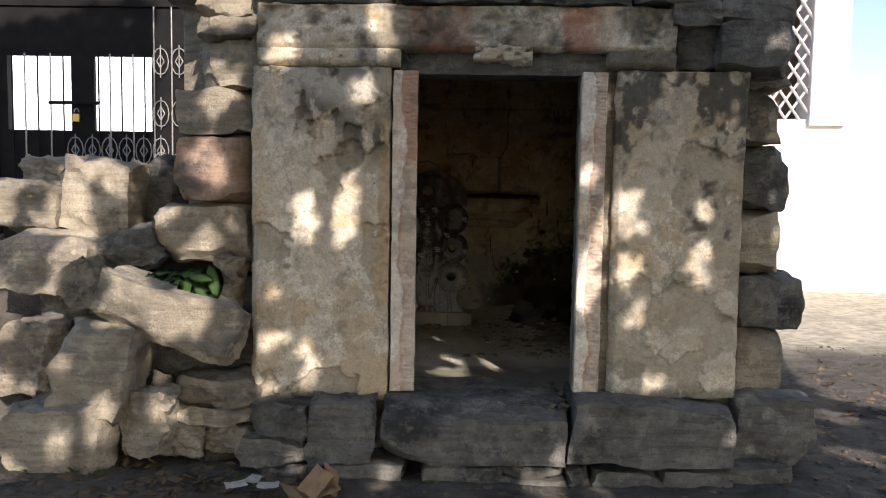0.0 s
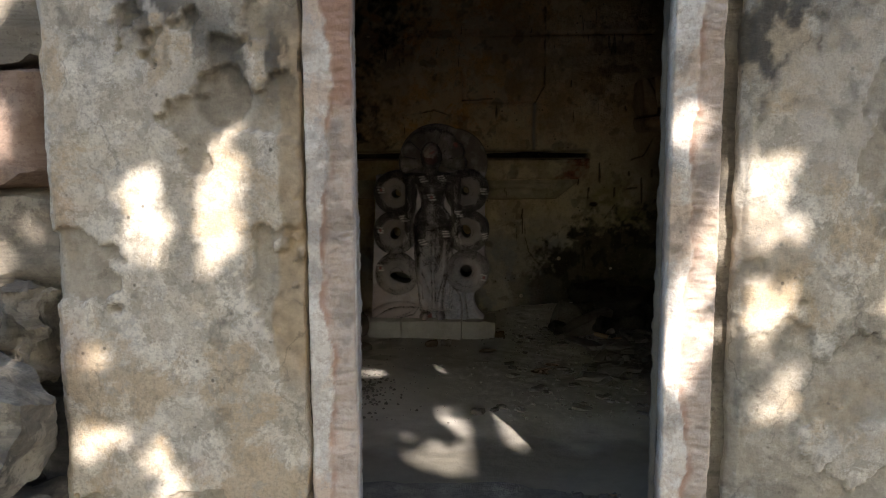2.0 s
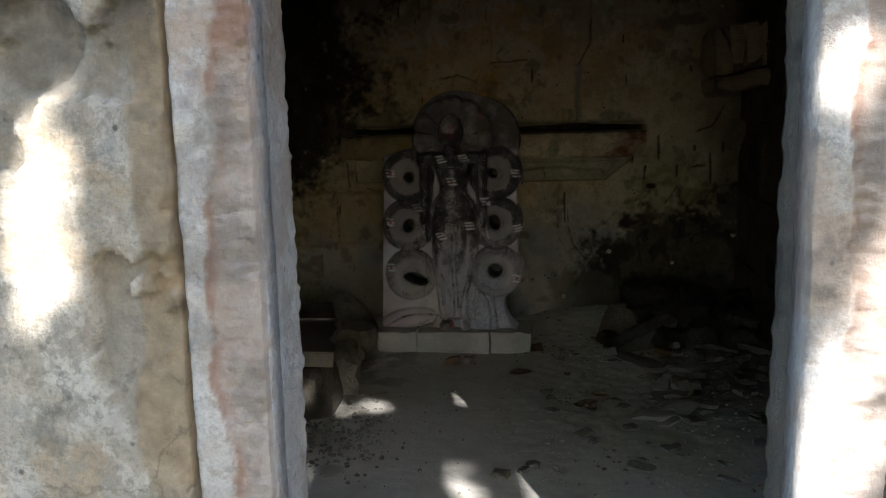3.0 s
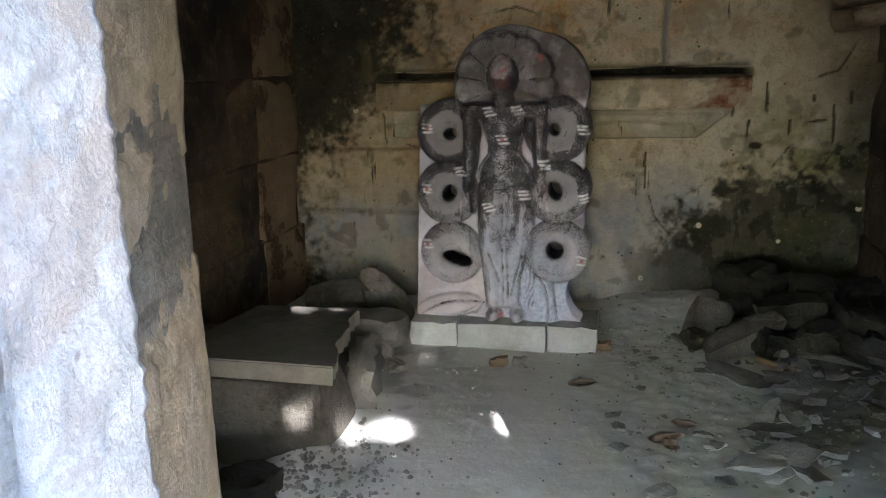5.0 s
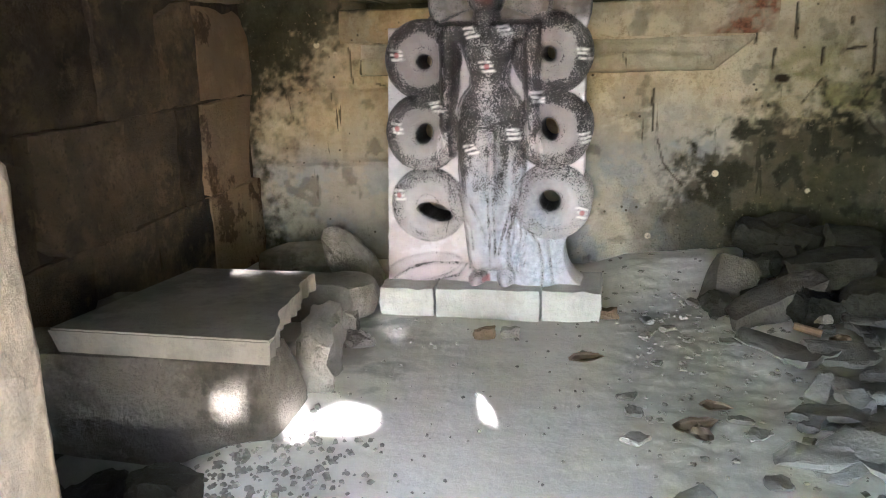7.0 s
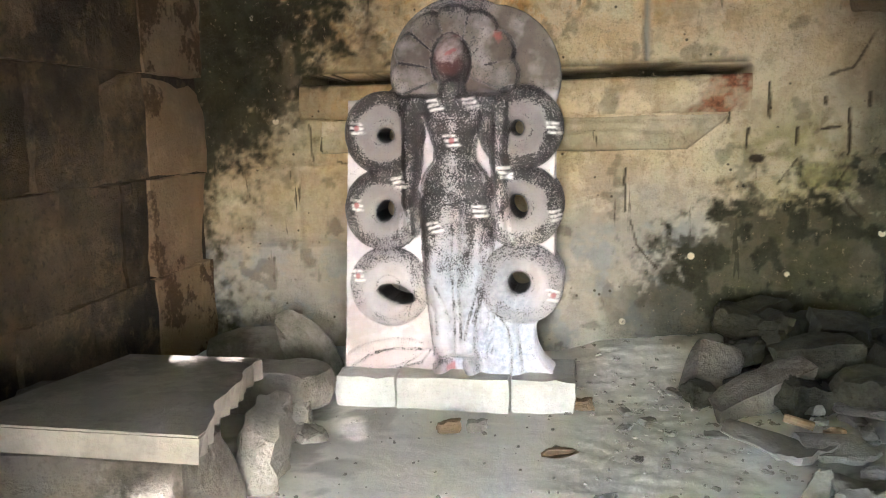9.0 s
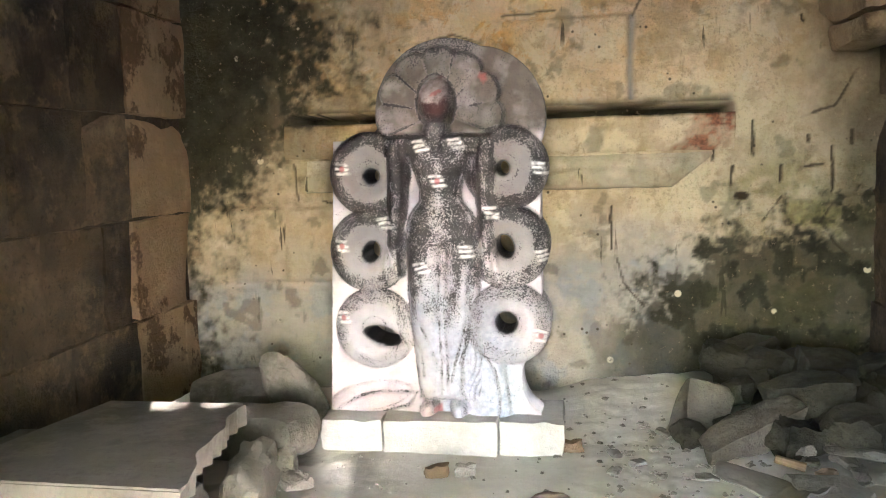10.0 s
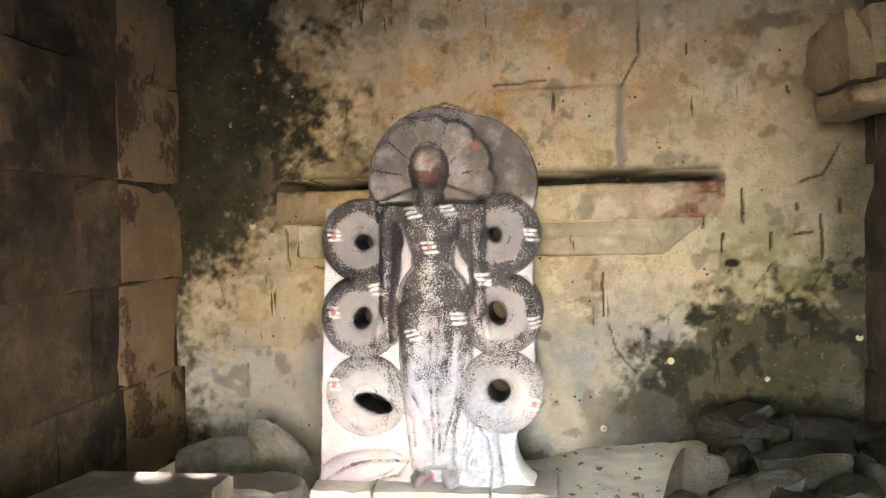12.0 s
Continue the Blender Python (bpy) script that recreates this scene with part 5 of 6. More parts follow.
heap_stone(1.04, 8.30, 0.06, 0.36, 0.17, 0.09, 6, -24, 16, BENCH_STONE, "long dusty grey slab tilted on the heap")
heap_stone(0.86, 8.40, 0.03, 0.12, 0.12, 0.08, 8, 12, 30, None)
heap_stone(1.28, 8.48, 0.12, 0.30, 0.18, 0.12, 4, -12, -10, None)
heap_stone(1.18, 8.22, 0.05, 0.16, 0.14, 0.12, 0, 10, 25, None)
heap_stone(1.36, 8.22, 0.06, 0.20, 0.16, 0.14, 8, -6, -15, None)
heap_stone(1.55, 8.34, 0.08, 0.22, 0.18, 0.15, 0, 8, 10, None)
for k in range(34):
    x = rng.uniform(1.0, 1.66)
    y = rng.uniform(8.30, 8.98) - 0.25 * (x - 1.0)
    w = rng.uniform(0.10, 0.26)
    heap_stone(x, y, rng.uniform(0.0, 0.06) + 0.16 * max(0.0, y - 8.35), w, w * rng.uniform(0.5, 0.9), w * rng.uniform(0.25, 0.7), rng.uniform(-20, 20), rng.uniform(-28, 28), rng.uniform(0, 180))
for k in range(46):
    x = rng.uniform(0.98, 1.66)
    y = rng.uniform(7.1, 8.25)
    w = rng.uniform(0.06, 0.24)
    # flakes turn darker eastwards, the light's falloff put into their colour
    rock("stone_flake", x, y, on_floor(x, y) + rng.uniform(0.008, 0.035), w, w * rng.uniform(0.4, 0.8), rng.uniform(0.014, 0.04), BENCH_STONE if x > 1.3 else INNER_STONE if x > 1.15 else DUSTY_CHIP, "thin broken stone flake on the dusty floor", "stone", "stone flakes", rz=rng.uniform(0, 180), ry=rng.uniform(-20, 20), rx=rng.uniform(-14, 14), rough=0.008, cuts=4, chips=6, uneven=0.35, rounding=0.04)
stick = rod_bm(bmesh.new(), (-0.045, 0.0, 0.02), (0.045, -0.02, 0.0), 0.014, 9, 0.016)
stick = part("wood_piece", stick, DRY_WOOD)
stick.matrix_world = pose(1.12, 8.06, on_floor(1.12, 8.06) + 0.035)
tagged(stick, "short tan piece of wood lying on the heap", "wood piece")

for k in range(44):
    y = rng.uniform(6.4, 8.6)
    x = rng.uniform(0.30 + 0.25 * (y - 6.4) * 0.5, 1.45)
    w = rng.uniform(0.035, 0.11)
    rock("flat_stone", x, y, on_floor(x, y) + 0.004, w, w * rng.uniform(0.5, 0.9), rng.uniform(0.012, 0.026), DUSTY_CHIP, "flat dusty stone half sunk in the floor", "stone", "flat stones in the floor", rz=rng.uniform(0, 180), ry=rng.uniform(-10, 10), rough=0.006, rounding=0.35, cuts=3, chips=2, uneven=0.3)
for x, y, w in ((0.42, 8.36, 0.09), (-0.04, 8.07, 0.085), (0.06, 8.08, 0.07)):
    rock("brown_stone", x, y, on_floor(x, y) + 0.018, w, w * 0.5, 0.045, BROWN_STONE if w > 0.075 else INNER_STONE, "small brown stone by the pedestal" if w > 0.075 else "small dusty stone by the pedestal", "stone", "small stones by the pedestal", rz=15, rough=0.008, cuts=3)
# bracket high on the east wall
bracket = rock("wall_bracket", 1.66, 8.72, 1.745, 0.50, 0.62, 0.10, TAN_STONE, parent=wall_east, ry=-10, uneven=0.08, rough=0.015, rounding=0.1, cuts=9)
for k in range(5):
    rock("bracket_flute", 1.475 + 0.085 * k, 8.74 + 0.012 * k, 1.90 + 0.016 * k, 0.088, 0.56 - 0.03 * (k % 2), 0.26, TAN_STONE, parent=wall_east, ry=-4, uneven=0.02, rough=0.008, rounding=0.04, cuts=6)


# ---- rubble beside the doorway ----
def fallen(x, y, z, w, d, h, turn=0, mat=RUBBLE, label="weathered sandstone block fallen in a rubble heap", rough=0.032, rounding=0.07):
    rock("rubble_block", x, y + d / 2, z, w, d, h, mat, label, "stone", "rubble heap beside the doorway", ry=turn, rough=rough, rounding=rounding, cuts=13, chips=7)


fallen(-1.37, 4.65, 0.81, 0.88, 0.42, 0.33, 20, label="long tilted sandstone block on the rubble heap")
fallen(-1.77, 4.55, 0.52, 0.42, 0.45, 0.52, 8)
fallen(-1.95, 4.42, 0.16, 0.56, 0.5, 0.40, 0, rounding=0.16)
fallen(-1.50, 4.60, 0.22, 0.25, 0.3, 0.36, 5)
fallen(-1.19, 4.85, 0.345, 0.48, 0.4, 0.17)
fallen(-1.19, 4.85, 0.21, 0.50, 0.4, 0.095)
fallen(-1.08, 4.85, 0.08, 0.30, 0.4, 0.17)
fallen(-1.38, 4.80, 0.07, 0.30, 0.35, 0.19)
fallen(-2.24, 5.00, 1.07, 0.60, 0.5, 0.38, 3, rounding=0.12)
fallen(-1.92, 4.80, 0.97, 0.22, 0.3, 0.29, -30)
fallen(-2.51, 5.30, 1.40, 0.50, 0.5, 0.34, 4)
fallen(-2.04, 5.30, 1.47, 0.44, 0.4, 0.50, 6)
fallen(-2.53, 5.60, 1.62, 0.32, 0.3, 0.22)
fallen(-1.73, 5.60, 1.50, 0.28, 0.4, 0.50, mat=DARK_STONE)
fallen(-2.32, 4.90, 0.50, 0.42, 0.5, 0.46, 4)
fallen(-1.76, 5.10, 1.16, 0.41, 0.4, 0.24, -15, mat=DARK_STONE)
fallen(-1.16, 5.08, 0.96, 0.16, 0.25, 0.34, 4, label="upright sandstone piece wedged under the wall stub")
fallen(-1.60, 5.15, 0.62, 0.70, 0.5, 0.55, 0, mat=DARK_STONE)
fallen(-2.10, 5.25, 0.75, 0.60, 0.5, 0.50, 0, mat=DARK_STONE)
fallen(-1.10, 5.20, 0.70, 0.30, 0.4, 0.60, 0, mat=DARK_STONE)
for x, z, w, h, m, y in ((-1.34, 1.27, 0.58, 0.365, RUBBLE, 5.15), (-1.25, 1.66, 0.47, 0.41, RED_STONE, 5.12), (-1.25, 2.015, 0.47, 0.275, RUBBLE, 5.15), (-1.15, 2.29, 0.40, 0.27, RUBBLE, 5.15), (-1.14, 2.505, 0.43, 0.14, RUBBLE, 5.10), (-1.13, 2.64, 0.41, 0.12, RUBBLE, 5.15)):
    rock("wall_stone", x, y + 0.22, z, w, 0.45, h, m, parent=wall_south, rough=0.022, rounding=0.06, cuts=9)


def mound():
    xs, ys = np.arange(-3.4, -0.95, 0.05), np.arange(4.5, 7.4, 0.05)
    x, y = np.meshgrid(xs, ys)
    z = -0.2 + 1.25 * step(4.75, 5.7, y) * step(-0.9, -1.3, x + 0.0 * y) * (0.75 + 0.5 * fbm(x * 1.5, y * 1.5, 301)) * step(7.4, 6.4, y) + 0.10 * (fbm(x * 5, y * 5, 302) - 0.5)
    nx, ny = len(xs), len(ys)
    idx = np.arange(nx * ny).reshape(ny, nx)
    quads = np.stack([idx[:-1, :-1], idx[:-1, 1:], idx[1:, 1:], idx[1:, :-1]], -1).reshape(-1, 4)
    me = bpy.data.meshes.new("earth_mound")
    me.from_pydata(np.stack([x, y, z], -1).reshape(-1, 3).tolist(), [], quads.tolist())
    tagged(link_mesh("earth_mound", me, EARTH), "heap of earth and debris behind the fallen blocks", "earth mound", kind="stuff")
    r = random.Random(61)
    for k in range(46):
        i, j = r.randrange(8, ny - 20), r.randrange(4, nx - 3)
        fresh = k % 9 == 0
        ob = link_mesh("leaf" if fresh else "dry_leaf", leaf_mesh(r.uniform(0.07, 0.13), r.uniform(0.04, 0.07), r.uniform(0.1, 0.4), 500 + k), GREEN_LEAF if fresh else DRY_LEAF)
        ob.matrix_world = pose(float(xs[j]), float(ys[i]), float(z[i, j]) + 0.015, r.uniform(-25, 25), r.uniform(-25, 25), r.uniform(0, 360))
        tagged(ob, "fallen green leaf on the rubble heap" if fresh else "brown dry leaf on the rubble heap", "leaf", "leaves on the rubble")


# ---- shade tree behind the walker ----
def canopy():
    up = SUN_UP
    side = Vector((up.y, -up.x, 0)).normalized() * -1
    rise = up.cross(side) * -1
    if rise.z < 0:
        rise = -rise
    centre = Vector((0.4, 5.0, 1.2))
    # crown openings aimed along the sun to place each sun patch
    gaps = []

    def gap(x, y, z, ru, rv):
        q = Vector((x, y, z)) - centre
        gaps.append((q.dot(side), q.dot(rise), ru * 0.85, rv * 0.85))

    def front(*spots):
        for x, z, ru, rv in spots:
            gap(x, 5.0, z, ru * 0.78, rv * 0.9)

    front((-0.80, 2.34, 0.13, 0.10), (-0.22, 2.50, 0.09, 0.20), (-0.33, 2.12, 0.11, 0.08), (-0.66, 1.34, 0.10, 0.13), (-0.43, 1.34, 0.09, 0.13), (-0.40, 1.56, 0.06, 0.08), (-0.80, 0.94, 0.11, 0.07), (-0.87, 0.60, 0.055, 0.10), (-0.64, 0.48, 0.075, 0.18), (-0.89, 0.35, 0.045, 0.05))
    front((1.02, 1.42, 0.15, 0.34), (1.03, 2.02, 0.08, 0.12), (1.02, 1.18, 0.11, 0.14), (1.24, 1.42, 0.10, 0.16), (1.24, 1.10, 0.07, 0.10), (1.28, 0.85, 0.07, 0.10), (1.68, 1.12, 0.06, 0.08), (1.82, 1.98, 0.04, 0.07), (1.71, 1.45, 0.05, 0.08), (1.38, 0.42, 0.05, 0.07), (2.05, 2.40, 0.09, 0.08))
    for x, y, z, ru, rv in ((-0.55, 7.04, 0.40, 0.06, 0.06), (-0.50, 7.26, 0.22, 0.05, 0.03), (-0.31, 7.26, 0.22, 0.06, 0.005), (-0.13, 7.10, 0.23, 0.0, -0.01), (0.18, 7.54, 0.22, -0.02, -0.02),
                            (0.27, 7.10, 0.22, -0.012, 0.0), (0.45, 6.25, 0.26, 0.25, 0.12), (0.27, 5.82, 0.28, 0.20, 0.09), (0.16, 6.38, 0.25, 0.07, 0.03), (0.33, 8.25, 0.33, 0.03, 0.0), (-0.80, 7.825, 0.515, 0.16, 0.012)):
        gap(x, y, z, ru, rv)
    r = random.Random(11)
    for _ in range(60):
        gap(r.uniform(-2.7, -1.0), 4.6, r.uniform(-0.1, 2.5), r.uniform(0.05, 0.13), r.uniform(0.05, 0.14))
    for _ in range(24):
        gap(r.uniform(2.2, 4.5), r.uniform(4, 8), -0.1, r.uniform(0.06, 0.18), r.uniform(0.05, 0.12))
    for _ in range(10):
        gap(r.uniform(-1.0, 2.0), 4.6, r.uniform(-0.1, 0.3), r.uniform(0.03, 0.06), r.uniform(0.03, 0.05))
    verts, faces = [], []
    made = 0
    while made < 21000:
        u, v = r.uniform(-5.2, 4.6), r.uniform(-3.4, 4.6)
        d = r.uniform(5.0, 8.0) if v > -1.5 else r.uniform(7.0, 10.0)
        p = centre + side * u + rise * v + up * d
        if v < -3.2 or v > (1.42 if u > -1.9 else 4.4):
            continue
        if u > 2.7 and v > 0.1 + 0.15 * math.sin(u * 5):
            continue
        if p.z < 2.3 or (u - 4.2) > 0.8 * math.sin(v * 2.1):
            continue
        s = r.uniform(0.055, 0.10)
        if any(((u - a) / (ru + s * 0.6)) ** 2 + ((v - b) / (rv + s * 0.6)) ** 2 < 1 for a, b, ru, rv in gaps):
            continue
        made += 1
        n = (up + Vector((r.uniform(-1, 1), r.uniform(-1, 1), r.uniform(-1, 1))) * 0.7).normalized()
        t = n.orthogonal().normalized()
        t = Matrix.Rotation(r.uniform(0, 6.28), 3, n) @ t
        b = n.cross(t)
        k = len(verts)
        for ca, cb, cn in ((-1.1, 0, 0), (-0.4, 0.75, 0.12), (0.5, 0.6, 0.1), (1.35, 0, -0.25), (0.5, -0.6, 0.1), (-0.4, -0.75, 0.12)):
            verts.append(p + t * ca * s + b * cb * s + n * cn * s)
        faces += [(k, k + 1, k + 2, k + 3), (k, k + 3, k + 4, k + 5)]
    # unseen leaf clumps added on the sun rays to block stray floor spots
    r = random.Random(17)
    for x, y, z in ((0.12, 7.05, 0.22), (0.16, 6.85, 0.23), (-0.05, 6.80, 0.23), (-0.22, 6.85, 0.23), (-0.14, 8.0, 0.22), (-0.3, 7.6, 0.22), (0.0, 7.75, 0.22)):
        for _ in range(60):
            p = Vector((x, y, z)) + side * r.uniform(-0.13, 0.13) + rise * r.uniform(-0.08, 0.08)
            p = p + up * r.uniform(8.5, 10.0)
            s, k = r.uniform(0.05, 0.08), len(verts)
            n = (up + Vector((r.uniform(-1, 1), r.uniform(-1, 1), r.uniform(-1, 1))) * 0.5).normalized()
            t = Matrix.Rotation(r.uniform(0, 6.28), 3, n) @ n.orthogonal().normalized()
            b = n.cross(t)
            for ca, cb, cn in ((-1.1, 0, 0), (-0.4, 0.75, 0.12), (0.5, 0.6, 0.1), (1.35, 0, -0.25), (0.5, -0.6, 0.1), (-0.4, -0.75, 0.12)):
                verts.append(p + t * ca * s + b * cb * s + n * cn * s)
            faces += [(k, k + 1, k + 2, k + 3), (k, k + 3, k + 4, k + 5)]
    tree = tagged(empty("tree", (3.2, -3.2, -0.1)), "broad leafy shade tree over the yard", "tree")
    me = bpy.data.meshes.new("crown")
    me.from_pydata([tuple(Vector(q) - Vector((3.2, -3.2, -0.1))) for q in verts], [], faces)
    crown = link_mesh("crown", me, CANOPY_LEAF, tree, smooth=False)
    crown["kind"] = "stuff"
    bm = bmesh.new()
    rod_bm(bm, (0, 0, -0.1), (0.1, 0.2, 2.2), 0.30, 12, 0.22)
    rod_bm(bm, (0.1, 0.2, 2.1), (-0.2, 0.6, 4.6), 0.22, 10, 0.15)
    for tip in ((-2.2, 1.2, 6.0), (-0.6, 1.4, 7.4), (1.4, -0.6, 6.4), (-3.4, 0.6, 5.2), (0.8, 1.6, 6.8)):
        rod_bm(bm, (-0.2, 0.6, 4.4), tip, 0.12, 8, 0.03)
    part("trunk", bm, BARK, tree, smooth=True)


canopy()


# ---- dark hall with iron gate behind the rubble ----
def hall():
    bm = bmesh.new()
    for x0, x1, z0, z1 in ((-7.0, -4.72, -0.1, 4.2), (-2.45, -1.95, -0.1, 4.2), (-4.72, -2.45, 3.42, 4.2), (-4.72, -2.45, -0.1, 0.9)):
        box_bm(bm, x0, x1, 9.0, 9.3, z0, z1)
    # gate's black put on the wall too, for the verandah shade it lacks
    wall = structure("wall_hall", bm, IRON, "hall front behind the rubble, blackened for deep shade")
    gate = tagged(empty("iron_gate", (-3.6, 9.05, 0.9)), "black iron double gate with silver scrollwork and bright panes", "gate")
    ox, oz = -3.6, 0.9

    def rect(name, x0, x1, z0, z1, y0=-0.02, y1=0.03, mat=IRON, parent=gate):
        return part(name, box_bm(bmesh.new(), x0 - ox, x1 - ox, y0, y1, z0 - oz, z1 - oz), mat, parent)

    for x0, x1, z0, z1 in ((-4.72, -4.62, 0.9, 3.42), (-3.93, -3.68, 0.9, 3.42), (-3.06, -2.45, 0.9, 3.42), (-4.62, -3.93, 2.90, 3.42), (-3.68, -3.06, 2.90, 3.42), (-4.62, -3.93, 0.9, 2.11), (-3.68, -3.06, 0.9, 2.11)):
        rect("gate_panel", x0, x1, z0, z1)
    for x0, x1 in ((-4.62, -3.93), (-3.68, -3.06)):
        for k in range(5):
            x = x0 + (x1 - x0) * (k + 0.5) / 5
            part("bar", rod_bm(bmesh.new(), (x - ox, -0.05, 1.3 - oz), (x - ox, -0.05, 2.92 - oz), 0.009), SILVER if k % 2 else IRON, gate)
    for k in range(12):
        x = -3.88 + (k % 6) * 0.185
        z = 1.90 if k < 6 else 1.55
        bm2 = bmesh.new()
        bits = 12
        for i in range(bits):
            a0, a1 = 2 * math.pi * i / bits, 2 * math.pi * (i + 1) / bits
            rod_bm(bm2, (0.085 * math.cos(a0), 0, 0.14 * math.sin(a0)), (0.085 * math.cos(a1), 0, 0.14 * math.sin(a1)), 0.006, 4)
        for p, q in (((0, 0.07), (0.04, 0)), ((0.04, 0), (0, -0.07)), ((0, -0.07), (-0.04, 0)), ((-0.04, 0), (0, 0.07)), ((0, 0.17), (0, -0.17))):
            rod_bm(bm2, (p[0], 0, p[1]), (q[0], 0, q[1]), 0.006, 4)
        ob = part("scroll", bm2, SILVER, gate)
        ob.location = (x - ox, -0.055, z - oz)
        scroll_mesh = ob.data
    for k in range(9):
        ob = new("scroll", scroll_mesh)
        ob.parent = gate
        ob.location = (-2.95 + 0.2 * (k % 3) - ox, -0.055, 1.75 + 0.55 * (k // 3) - oz)
    for k in range(4):
        x = -3.02 + 0.19 * k
        part("bar", rod_bm(bmesh.new(), (x - ox, -0.05, 1.3 - oz), (x - ox, -0.05, 3.42 - oz), 0.007), SILVER, gate)
    part("bolt", rod_bm(bmesh.new(), (-4.15 - ox, -0.07, 2.40 - oz), (-3.60 - ox, -0.07, 2.40 - oz), 0.02), IRON, gate)
    lock = tagged(empty("padlock", (-3.85, 8.97, 2.20)), "small brass padlock hanging on the gate bolt", "padlock")
    part("lock_body", box_bm(bmesh.new(), -0.035, 0.035, -0.015, 0.015, 0.0, 0.08), BRASS, lock)
    bm3 = bmesh.new()
    for i in range(6):
        a0, a1 = math.pi * i / 6, math.pi * (i + 1) / 6
        rod_bm(bm3, (0.025 * math.cos(a0), 0, 0.10 + 0.04 * math.sin(a0)), (0.025 * math.cos(a1), 0, 0.10 + 0.04 * math.sin(a1)), 0.006, 5)
    part("shackle", bm3, SILVER, lock)
    # emissive panel added in place of the bright sky behind the panes
    back = part("backdrop", box_bm(bmesh.new(), -7.0, -1.9, 9.6, 9.65, 0.5, 4.2), glow("daylight_glow", (0.93, 0.96, 1.0), 2.2))
    tagged(back, "glowing panel standing in for daylight beyond the gate", "backdrop", kind="structure")


hall()


# ---- white house past the shrine ----
def white_house():
    house = tagged(empty("white_house", (3.62, 14.0, -0.1)), "sunlit whitewashed house with a lattice-screened upper floor", "house")
    part("wall", box_bm(bmesh.new(), 0, 9, 0, 0.3, -0.1, 2.85), WHITEWASH, house)
    part("upper_wall", box_bm(bmesh.new(), -0.5, 2.9, 0.6, 0.8, 2.85, 6.5), BARK, house, "shaded brown wall behind the lattice")
    part("corner_post", box_bm(bmesh.new(), 2.35, 2.95, -0.1, 0.5, 2.75, 6.5), PALE_PAINT, house)
    for k in range(26):
        for s in (1, -1):
            x = 0.22 * k - 2.2 if s > 0 else 0.22 * k
            lo, hi = (x, 2.85), (x + s * 2.4, 2.85 + 3.4)
            xa, xb = max(min(lo[0], hi[0]), 0.0), min(max(lo[0], hi[0]), 2.4)
            if xb - xa < 0.2:
                continue
            za, zb = (2.85 + (xa - lo[0]) / s * 3.4 / 2.4, 2.85 + (xb - lo[0]) / s * 3.4 / 2.4)
            part("lattice_bar", rod_bm(bmesh.new(), (xa, 0.02 * s, za), (xb, 0.02 * s, zb), 0.022, 4), PALE_PAINT, house)


white_house()


# ---- small things ----
def leaf_mesh(length, width, curl, seed):
    r = random.Random(seed)
    bm = bmesh.new()
    rows = []
    n = 7
    for i in range(n):
        t = i / (n - 1)
        w = width * math.sin(math.pi * min(1, 0.05 + t * 0.95)) ** 0.7 * (1 - 0.35 * t)
        zc = curl * (t - 0.5) ** 2 * length + 0.004 * r.uniform(-1, 1)
        rows.append([bm.verts.new((length * (t - 0.5), s * w / 2, zc + abs(s) * curl * 0.25 * width)) for s in (-1, 0, 1)])
    for a, b in zip(rows, rows[1:]):
        for j in (0, 1):
            bm.faces.new((a[j], b[j], b[j + 1], a[j + 1]))
    bmesh.ops.solidify(bm, geom=bm.faces[:], thickness=0.0012)
    me = bpy.data.meshes.new("leaf")
    bm.to_mesh(me)
    bm.free()
    return me


for x, y, length, turn in ((0.36, 7.86, 0.15, 10), (0.69, 7.36, 0.16, 20), (0.76, 7.50, 0.12, -20), (1.22, 8.0, 0.13, 50), (0.70, 7.30, 0.12, 100), (-0.92, 6.72, 0.14, 40), (-0.70, 6.80, 0.14, 15)):
    ob = link_mesh("dry_leaf", leaf_mesh(length * 0.85, length * 0.6, 0.03, int(x * 100) % 97), TAN_LEAF)
    ob.matrix_world = pose(x, y, on_floor(x, y) + 0.012, 5, -4, turn)
    tagged(ob, "curled brown dry leaf on the dusty floor", "leaf", "dry leaves")

mound()
sprig = tagged(empty("green_sprig", (-1.32, 4.95, 0.98)), "fresh green leafy twig caught between rubble blocks", "twig")
part("stem", rod_bm(rod_bm(bmesh.new(), (-0.18, -0.02, 0.06), (0.02, -0.05, 0.0), 0.005), (0.02, -0.05, 0.0), (0.16, -0.03, -0.02), 0.004), BARK, sprig)
for i, (x, y, z, rx, ry, rz) in enumerate(((0.10, -0.10, -0.08, 75, 60, 10), (-0.02, -0.10, -0.01, 60, 30, -20), (-0.10, -0.07, 0.02, 55, -20, 30), (0.05, -0.06, 0.05, 40, 10, 0), (-0.17, -0.08, -0.02, 70, 50, 30),
                                               (0.14, -0.04, 0.02, 50, 70, -30), (0.02, -0.12, -0.05, 80, 80, 20), (-0.07, -0.12, -0.05, 70, 20, 5), (-0.13, -0.05, 0.05, 45, 0, -15))):
    ob = link_mesh("leaf", leaf_mesh(0.21, 0.15, 0.03, 300 + i), GREEN_LEAF, sprig)
    ob.matrix_basis = pose(x, y, z, rx, ry, rz)


